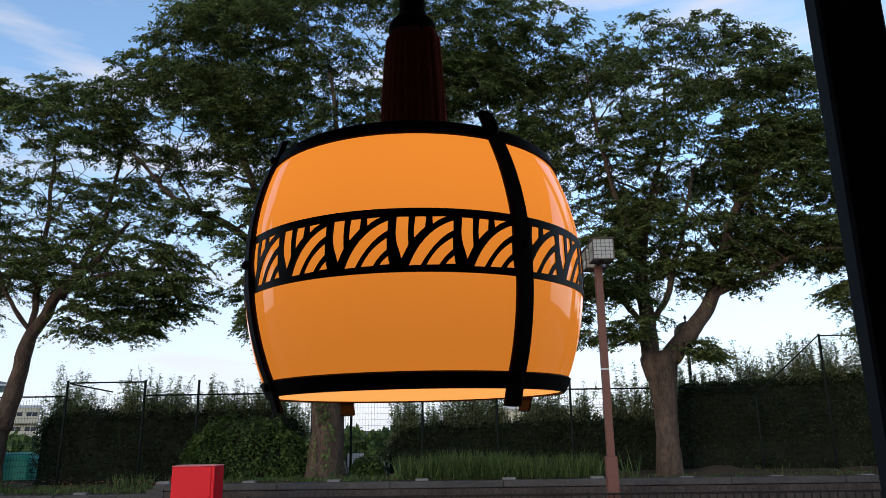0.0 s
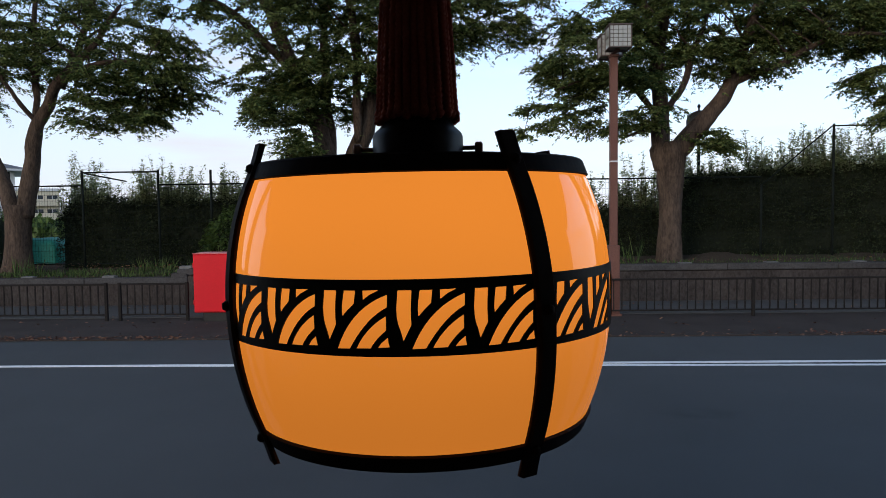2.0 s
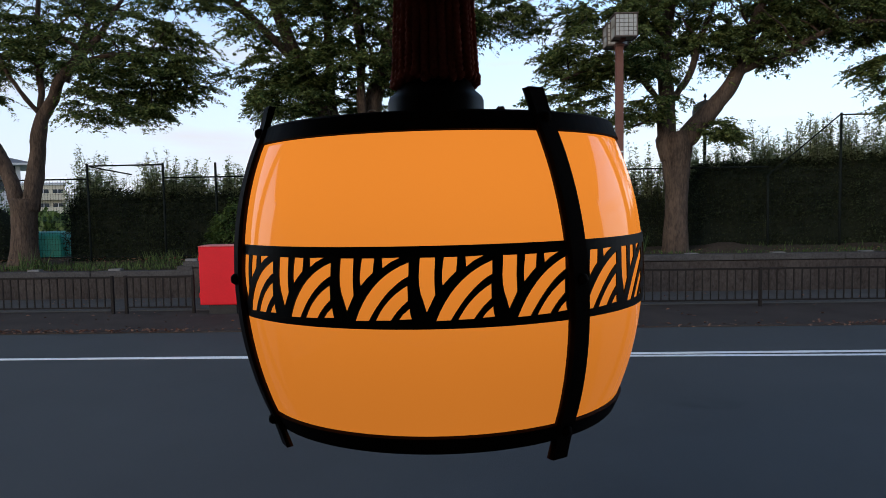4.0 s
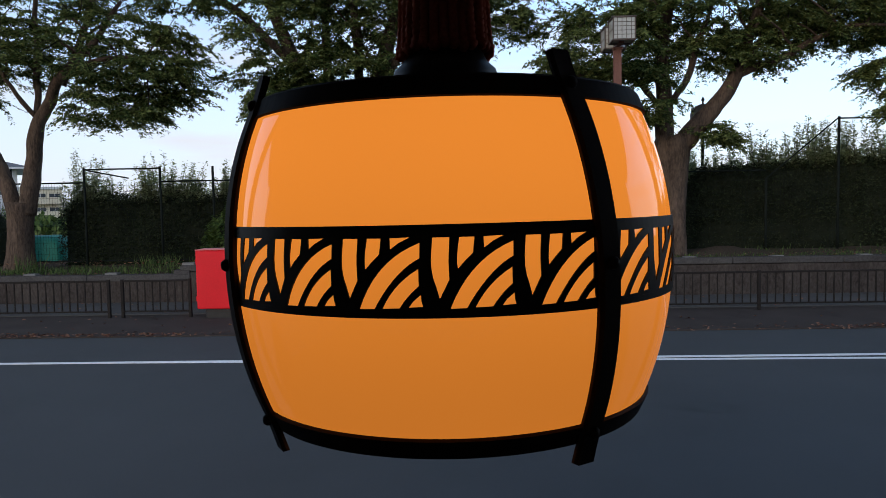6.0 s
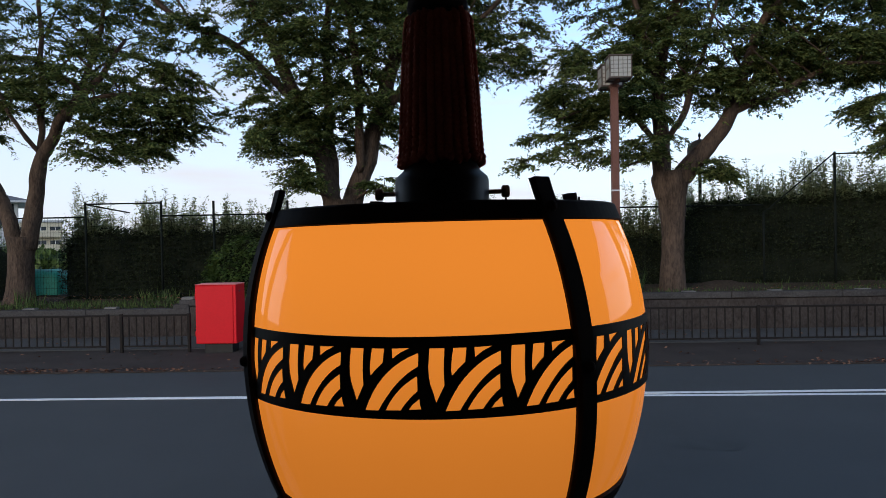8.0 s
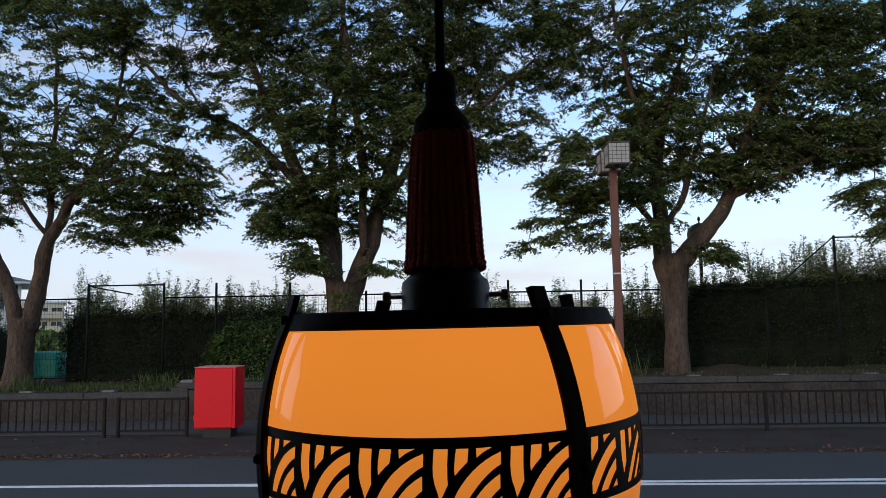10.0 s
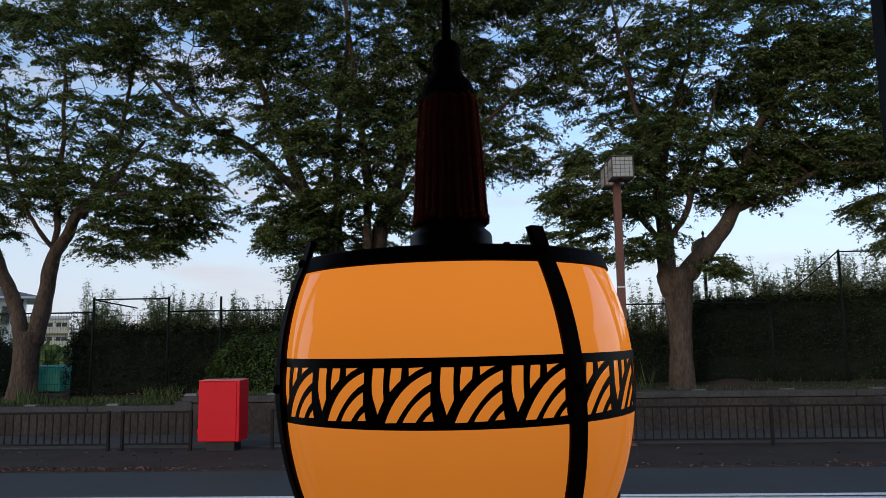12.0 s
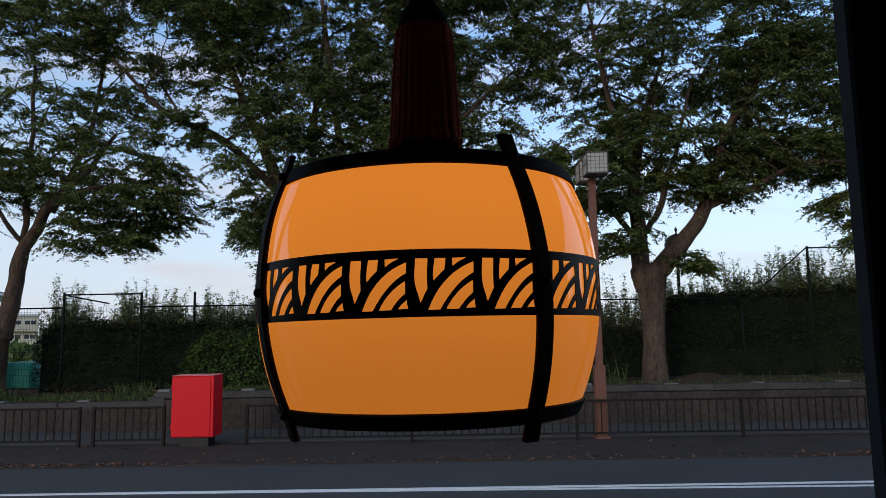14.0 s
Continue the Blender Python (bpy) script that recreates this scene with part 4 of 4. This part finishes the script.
def hedge(x0, x1, y0, y1, z0, ztop0, ztop1, seed, shoots, count, mat=HEDGE_LEAF):
    """A clipped hedge with a dense leafy face and tall new shoots."""
    r = np.random.default_rng(seed)
    h = thing("hedge", ((x0 + x1) / 2, (y0 + y1) / 2, z0), "dense dark evergreen hedge with tall loose shoots", "hedge", "hedges behind the mesh fence")
    cx, cy = (x0 + x1) / 2, (y0 + y1) / 2
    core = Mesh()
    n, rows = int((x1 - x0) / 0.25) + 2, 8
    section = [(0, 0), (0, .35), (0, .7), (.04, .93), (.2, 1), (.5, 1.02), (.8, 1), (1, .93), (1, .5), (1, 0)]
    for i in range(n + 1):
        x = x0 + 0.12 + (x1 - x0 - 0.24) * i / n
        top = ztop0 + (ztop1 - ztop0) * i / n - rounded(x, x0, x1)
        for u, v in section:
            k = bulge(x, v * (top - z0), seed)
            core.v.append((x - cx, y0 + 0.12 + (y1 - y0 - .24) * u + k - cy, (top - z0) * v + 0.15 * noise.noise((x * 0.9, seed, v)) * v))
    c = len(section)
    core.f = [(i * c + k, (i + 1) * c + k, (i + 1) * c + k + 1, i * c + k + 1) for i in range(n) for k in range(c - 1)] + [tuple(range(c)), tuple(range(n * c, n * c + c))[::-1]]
    # solid core, its colour darkened to stand for shade between the leaves
    part("shaded_core", core, SHADE_LEAF, h, smooth=True)
    x = r.uniform(x0, x1, count)
    top = ztop0 + (ztop1 - ztop0) * (x - x0) / (x1 - x0) - np.array([rounded(a, x0, x1) for a in x])
    front = r.uniform(size=count) < 0.68
    lump = np.array([noise.noise((a * 1.2, 0, seed)) * 0.15 for a in x])
    z = np.where(front, z0 + (top - z0) * r.uniform(0.0, 1.03, count) ** 0.9, top + r.normal(0.0, 0.07, count) + lump)
    out_by = np.array([bulge(a, b - z0, seed) for a, b in zip(x, z)])
    y = np.where(front, y0 + 0.06 + out_by + r.normal(0.0, 0.06, count), r.uniform(y0, y1, count))
    ways = r.normal(size=(count, 3)) * (1, 1, 0.8) + (0, -0.5, 0.25)
    nn = r.normal(size=(count, 3)) + (0, -0.8, 0.8)
    ln = r.uniform(0.05, 0.10, count)
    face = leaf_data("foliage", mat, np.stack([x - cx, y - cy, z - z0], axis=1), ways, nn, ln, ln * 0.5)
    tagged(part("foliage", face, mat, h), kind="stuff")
    cs, ws, ns, ls = [], [], [], []
    stems = Mesh()
    for _ in range(shoots):
        sx = r.uniform(x0, x1)
        cluster = noise.noise((sx * 0.9, seed * 3.1, 0)) + 0.5 * noise.noise((sx * 3.1, seed, 2))
        if cluster < -0.14 + r.normal(0, 0.15):
            continue
        hgt = r.uniform(0.15, 0.5) + 1.2 * r.uniform() ** 1.5 * max(0.1, 0.6 + cluster)
        tz = ztop0 + (ztop1 - ztop0) * (sx - x0) / (x1 - x0) - 0.1 - rounded(sx, x0, x1)
        sy = r.uniform(y0 + .1, y1 - .1)
        lean = r.normal(0, 0.16, 2)
        foot, tip = np.array([sx - cx, sy - cy, tz - z0]), np.array([sx - cx + lean[0] * hgt, sy - cy + lean[1] * hgt, tz - z0 + hgt])
        stems.tube([tuple(foot), tuple((foot + tip) / 2), tuple(tip)], [0.007, 0.005, 0.003], 3, False)
        m = int(12 + 42 * hgt)
        s = r.uniform(0.1, 1.0, m)
        cs.append(foot + (tip - foot) * s[:, None] + r.normal(0, 0.035, (m, 3)))
        a = r.uniform(0, 2 * math.pi, m)
        ws.append(np.stack([np.cos(a), np.sin(a), r.normal(0.25, 0.4, m)], axis=1))
        ns.append(np.stack([-np.cos(a) * .6, -np.sin(a) * .6, np.ones(m)], axis=1) + r.normal(0, .2, (m, 3)))
        ls.append(r.uniform(0.08, 0.15, m) * (1.2 - 0.5 * s))
    tagged(part("shoot_growth", stems, TWIG, h), kind="stuff")
    ln = np.concatenate(ls)
    tagged(part("shoot_foliage", leaf_data("shoot_foliage", SHOOT_LEAF, np.concatenate(cs), np.concatenate(ws), np.concatenate(ns), ln, ln * 0.55), SHOOT_LEAF, h, "loose young shoots, pale with backlight in their colour"), kind="stuff")


hedge(-24, -12.75, 19.35, 20.4, 0.70, 2.3, 2.3, 21, 300, 9000)
hedge(-11.05, -3.9, 19.30, 20.4, 0.75, 2.55, 2.5, 22, 560, 16000)
hedge(-1.75, 5.7, 19.30, 20.4, 0.90, 2.05, 2.25, 23, 620, 13000)
hedge(5.75, 24, 19.30, 20.6, 0.90, 3.02, 3.75, 24, 1250, 40000)


def mound_bush(cx, cy, z0, rx, ry, rz, count, seed, label):
    r = np.random.default_rng(seed)
    b = thing("bush", (cx, cy, z0), label, "bush")
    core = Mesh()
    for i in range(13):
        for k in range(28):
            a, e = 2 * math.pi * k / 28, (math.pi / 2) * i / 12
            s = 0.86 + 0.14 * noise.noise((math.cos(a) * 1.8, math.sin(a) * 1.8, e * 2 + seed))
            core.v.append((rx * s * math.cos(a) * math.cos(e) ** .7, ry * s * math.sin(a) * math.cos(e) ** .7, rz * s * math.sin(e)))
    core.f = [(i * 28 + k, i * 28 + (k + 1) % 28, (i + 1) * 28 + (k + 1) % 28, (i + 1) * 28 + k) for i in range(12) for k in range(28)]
    # core in the same shade-darkened colour, seen through gaps in the foliage
    part("shaded_core", core, SHADE_LEAF, b, smooth=True)
    a, e = r.uniform(0, 2 * math.pi, count), np.arcsin(r.uniform(0, 1, count))
    lump = np.array([0.86 + 0.2 * noise.noise((math.cos(p) * 1.8, math.sin(p) * 1.8, q * 2 + seed)) + 0.12 * noise.noise((math.cos(p) * 6, math.sin(p) * 6, q * 6)) for p, q in zip(a, e)]) + r.normal(0.05, 0.035, count)
    pts = np.stack([rx * lump * np.cos(a) * np.cos(e) ** .7, ry * lump * np.sin(a) * np.cos(e) ** .7, rz * lump * np.sin(e)], axis=1)
    ways = np.stack([np.cos(a), np.sin(a), np.full(count, -0.3)], axis=1) + r.normal(0, 0.5, (count, 3))
    nn = np.stack([np.cos(a) * np.cos(e), np.sin(a) * np.cos(e), np.sin(e) + .4], axis=1) + r.normal(0, .4, (count, 3))
    ln = r.uniform(0.06, 0.12, count)
    tagged(part("foliage", leaf_data("foliage", BUSH_LEAF, pts, ways, nn, ln, ln * 0.7), BUSH_LEAF, b), kind="stuff")


mound_bush(-5.3, 18.62, 0.78, 1.55, 0.62, 1.65, 9000, 31, "leafy green vine-covered bush by the mesh fence")
mound_bush(-4.15, 18.75, 0.80, 0.75, 0.5, 1.15, 3500, 32, "small dark green bush beside the tree trunk")
mound_bush(-2.15, 18.9, 0.85, 0.42, 0.35, 0.55, 1500, 33, "small bright green weed bush by the fence")


def grass(name, patches, label, seed):
    r = np.random.default_rng(seed)
    cs, ws, ns, ls = [], [], [], []
    for x0, x1, y0, y1, z, h, n in patches:
        cs.append(np.stack([r.uniform(x0, x1, n), r.uniform(y0, y1, n), np.full(n, z) + 0.04 * r.uniform(-1, 0.4, n)], axis=1))
        ws.append(np.stack([r.normal(0, .28, n), r.normal(0, .28, n), np.ones(n)], axis=1))
        ns.append(np.stack([r.normal(0, 1, n), r.normal(-1, .6, n), np.full(n, .1)], axis=1))
        ls.append(h * r.uniform(0.35, 1.1, n))
    ln = np.concatenate(ls)
    ob = new(name, leaf_data(name, GRASS, np.concatenate(cs), np.concatenate(ws), np.concatenate(ns), ln, np.full(len(ln), 0.022)))
    tagged(ob, label, "grass", kind="stuff")


grass("tall_grass", [(-1.3, 3.5, 17.3, 18.2, .88, .62, 3400), (-0.6, 1.4, 17.3, 17.9, .88, .75, 900), (4.0, 4.4, 17.4, 17.8, .88, .8, 20)], "tall fresh green grass on the bank", 41)
grass("low_grass", [(-20, -6.6, 17.15, 18.8, .68, .18, 5200), (-6.6, -1.3, 17.2, 18.6, .87, .16, 2200), (3.5, 20, 17.15, 19.0, .87, .12, 3400), (7.4, 13, 18.3, 19.1, .9, .28, 60), (-6.9, -6.2, 17.6, 18.4, .72, .4, 90), (-11.2, -10.6, 17.4, 18.0, .70, .55, 60), (-8.5, -7.5, 18.2, 18.9, .75, .4, 110)], "short weeds and grass on the bank", 42)


def litter(name, boxes, label, seed):
    r = np.random.default_rng(seed)
    cs = []
    for x0, x1, y0, y1, z, n in boxes:
        cs.append(np.stack([r.uniform(x0, x1, n), np.clip(r.normal((y0 + y1) / 2, (y1 - y0) / 3, n), y0, y1), np.full(n, z)], axis=1))
    c = np.concatenate(cs)
    n = len(c)
    a = r.uniform(0, 2 * math.pi, n)
    ob = new(name, leaf_data(name, LITTER, c, np.stack([np.cos(a), np.sin(a), r.normal(0.1, .15, n)], axis=1), np.stack([r.normal(0, .3, n), r.normal(0, .3, n), np.ones(n)], axis=1), r.uniform(.04, .09, n), r.uniform(.03, .06, n)))
    tagged(ob, label, "dry leaves", kind="stuff")


litter("dry_leaves", [(-14, 14, 12.3, 12.75, .032, 600), (-9, -5, 12.35, 12.6, .034, 260), (6, 9, 12.35, 12.6, .034, 120), (-14, 14, 12.6, 14.6, .032, 160), (-14, 14, 17.05, 18.8, .92, 700), (-14, -6.6, 17.05, 18.5, .72, 250), (-12, 12, 15, 16.7, .05, 160)], "scattered brown and pale dry leaves", 43)

def ivy(cx, cy, r0, z0, z1, n, seed, label):
    r = np.random.default_rng(seed)
    a = r.normal(-math.pi / 2, 0.75, n)
    z = z0 + (z1 - z0) * r.uniform(size=n) ** 0.8
    keep = np.array([noise.noise((math.cos(p) * 2.2, q * 1.1, seed)) > -0.05 for p, q in zip(a, z)])
    a, z = a[keep], z[keep]
    n = len(a)
    rad = r0 + r.uniform(0.0, 0.07, n)
    c = np.stack([cx + rad * np.cos(a), cy + rad * np.sin(a), z], axis=1)
    w = np.stack([np.cos(a) * .5, np.sin(a) * .5, np.full(n, -.8)], axis=1) + r.normal(0, .4, (n, 3))
    nn = np.stack([np.cos(a), np.sin(a), np.full(n, .3)], axis=1) + r.normal(0, .3, (n, 3))
    ob = new("ivy", leaf_data("ivy", BUSH_LEAF, c, w, nn, r.uniform(.06, .12, n), r.uniform(.05, .09, n)))
    tagged(ob, label, "ivy", kind="stuff")


ivy(-3.13, 18.5, 0.45, 1.0, 3.1, 380, 61, "green ivy climbing the stout trunk")

# ---- clock, sheet-covered stack, far things ----
clock = thing("park_clock", (6.93, 21.0, 0.6), "round grey park clock on a slim pole", "clock")
part("pole", Mesh().tube([(0, 0, 0), (0, 0, 3.75)], [0.05, 0.045], 12), GREEN_STEEL, clock, smooth=True)
part("case", Mesh().tube([(0, -0.11, 4.07), (0, -0.10, 4.07), (0, 0.10, 4.07), (0, 0.11, 4.07)], [0.30, 0.335, 0.335, 0.30], 40), PALE_STONE, clock)
part("dial", Mesh().tube([(0, -0.118, 4.07), (0, -0.111, 4.07)], [0.285, 0.285], 40), PALE_STONE, clock, "weathered pale dial")
part("finial", Mesh().lathe([(0.05, 4.39), (0.03, 4.42), (0.018, 4.46), (0.04, 4.50), (0.05, 4.53), (0.03, 4.57), (0.0, 4.62)], 12), DARK_METAL, clock, smooth=True)

stack = thing("covered_stack", (-12.45, 21.0, 0.4), "low stack under a teal plastic sheet", "covered stack")
sheet = Mesh()
for i in range(17):
    for k in range(11):
        u, v = i / 16, k / 10
        prof = [(0, 0), (0, .5), (.02, .85), (.12, 1), (.3, 1.04), (.5, 1.05), (.7, 1.04), (.88, 1), (.98, .85), (1, .5), (1, 0)][k]
        end = min(1, 4 * u, 4 * (1 - u)) ** 0.35 if 0 < u < 1 else 0.0
        sheet.v.append((-0.68 + 1.36 * u, -0.5 + prof[0] + .03 * noise.noise((u * 6, v * 6, 1)), 0.42 + 0.70 * prof[1] * (0.8 + .2 * end) + .03 * noise.noise((u * 5, v * 5, 2))))
sheet.f = [(i * 11 + k, (i + 1) * 11 + k, (i + 1) * 11 + k + 1, i * 11 + k + 1) for i in range(16) for k in range(10)] + [tuple(range(11)), tuple(range(16 * 11, 17 * 11))[::-1]]
part("sheet", sheet, TEAL, stack, "teal plastic sheet", True)
part("base", Mesh().box(-0.62, 0.62, -0.42, 0.42, 0.0, 0.43, 0.03), BLUEGREY, stack, "blue-grey lower crate")

board = thing("notice_board", (-3.4, 26.0, 0.35), "white panel with dark frame beyond the mesh fence", "panel")
part("panel", Mesh().box(-0.3, 0.3, -0.02, 0.02, 0.25, 0.9, 0.008), WHITE, board)
for x in (-0.32, 0.32):
    part("leg", Mesh().box(x - .025, x + .025, -.03, .03, 0, 0.95, 0.005), DARK_METAL, board)


def building(name, place, w, d, h, wall_mat, label, cols, rows, win_w, win_h, hip=0.0, bands=False, turn=0.0):
    b = thing(name, place, label, "building", turn=turn)
    part("wall", Mesh().box(-w / 2, w / 2, 0, d, -1, h, 0.03), wall_mat, b)
    if hip:
        m = Mesh().add([(-w / 2 - 1, -1, h), (w / 2 + 1, -1, h), (w / 2 + 1, d + 1, h), (-w / 2 - 1, d + 1, h), (-w / 2 + d / 2, d / 2, h + hip), (w / 2 - d / 2, d / 2, h + hip)],
                       [(0, 1, 5, 4), (1, 2, 5), (2, 3, 4, 5), (3, 0, 4), (3, 2, 1, 0)])
        part("roof", m, ROOF, b, "dark grey hipped roof")
        part("eaves", Mesh().box(-w / 2 - 1.05, w / 2 + 1.05, -1.05, d + 1.05, h - 0.18, h - 0.01), PALE_WALL, b)
    else:
        part("roof", Mesh().box(-w / 2 - .2, w / 2 + .2, -.2, d + .2, h + 0.01, h + 0.35, 0.03), PALE_WALL, b)
    glass = Mesh().box(-win_w / 2, win_w / 2, -0.02, 0.03, 0, win_h).data("window", GLASS)
    for i in range(cols):
        for j in range(rows):
            x, z = -w / 2 + w * (i + 0.5) / cols, h * (j + 0.25) / rows
            o = part("window", glass, GLASS, b, place=pose(x, -0.02, z))
            part("window_frame", Mesh().box(-0.03, 0.03, -0.04, 0.02, 0, win_h).box(-win_w / 2, win_w / 2, -.05, .02, -.08, 0), PALE_WALL, o)
    if bands:
        for j in range(rows):
            part("balcony", Mesh().box(-w / 2, w / 2, -0.9, -0.05, h * j / rows - 0.1, h * j / rows + 0.75), wall_mat, b)


building("house", (-43.9, 56.2, 0), 14, 9, 6.2, PALE_WALL, "pale grey house with a dark hipped roof", 6, 2, 1.3, 1.5, hip=1.6, turn=33)
building("office_block", (-57.0, 86.7, 0), 13, 12, 5.3, CREAM_WALL, "cream low block with rows of windows and balconies", 8, 3, 1.2, 0.8, bands=True, turn=31)
building("low_building", (9.0, 75.0, 0), 10, 8, 3.9, CREAM_WALL, "low cream building far beyond the fence", 5, 1, 1.2, 1.2)

r = np.random.default_rng(51)
n = 26000
fx = r.uniform(-90, 90, n)
ftop = np.array([1.6 + 1.3 * noise.noise((a * 0.13, 0, 5)) + 0.8 * noise.noise((a * 0.6, 0, 2)) for a in fx])
fz = ftop * r.uniform(0, 1.05, n) ** 0.6
fw = r.normal(size=(n, 3))
far = new("far_bushes", leaf_data("far_bushes", BUSH_LEAF, np.stack([fx, 55 + r.uniform(-3, 3, n), fz], axis=1), fw, r.normal(size=(n, 3)) + (0, -1, .6), r.uniform(.35, .8, n), r.uniform(.25, .5, n)))
tagged(far, "green bushes far beyond the fence", "bushes", kind="stuff")

# ---- retaining wall of weathered concrete with a smoother cap course ----
wall = tagged(new("retaining_wall", Mesh().box(-60, -6.5, 16.87, 17.3, -0.2, 0.56).box(-6.496, 60, 16.87, 17.3, -0.2, 0.74).data("retaining_wall", STONE)), "low dark weathered concrete retaining wall", "", "", "structure")
for x0, x1, top in [(-16.5 + 2.5 * k, -14.0 + 2.5 * k, 0.70) for k in range(4)] + [(-6.5 + 2.55 * k, -3.95 + 2.55 * k, 0.905) for k in range(9)]:
    m = Mesh().box(x0 + 0.004, x1 - 0.004, 16.85, 17.12, top - 0.15, top, 0.015)
    m.v = [(x, y + .012 * noise.noise((x * 2, z * 4, 3.1)), z + .012 * noise.noise((x * 1.7, y, 6.2))) for x, y, z in m.v]
    part("cap_stone", m, COPING, wall)
for k, (x0, x1, z0, z1) in enumerate(((-6.9, -6.51, 0.70, 0.80), (-6.75, -6.40, 0.80, 0.90))):
    part("step_stone", Mesh().box(x0, x1, 16.86, 17.14, z0 - 0.01, z1, 0.014), COPING, wall)
cap = Mesh().box(-0.15, 0.15, -0.10, 0.10, 0, 0.09, 0.012).data("footing_block", PALE_STONE)
for x, z in ((-10.5, .68), (-8.5, .68), (-6.61, .90), (-4.64, .89), (-2.71, .89), (-0.7, .89), (1.3, .89), (3.3, .89), (5.34, .86), (7.36, .86), (9.4, .86), (11.4, .86)):
    ob = tagged(new("footing_block", cap), "pale concrete footing block on the wall", "concrete block", "footing blocks")
    ob.matrix_basis = pose(x, 17.12, z - 0.03)
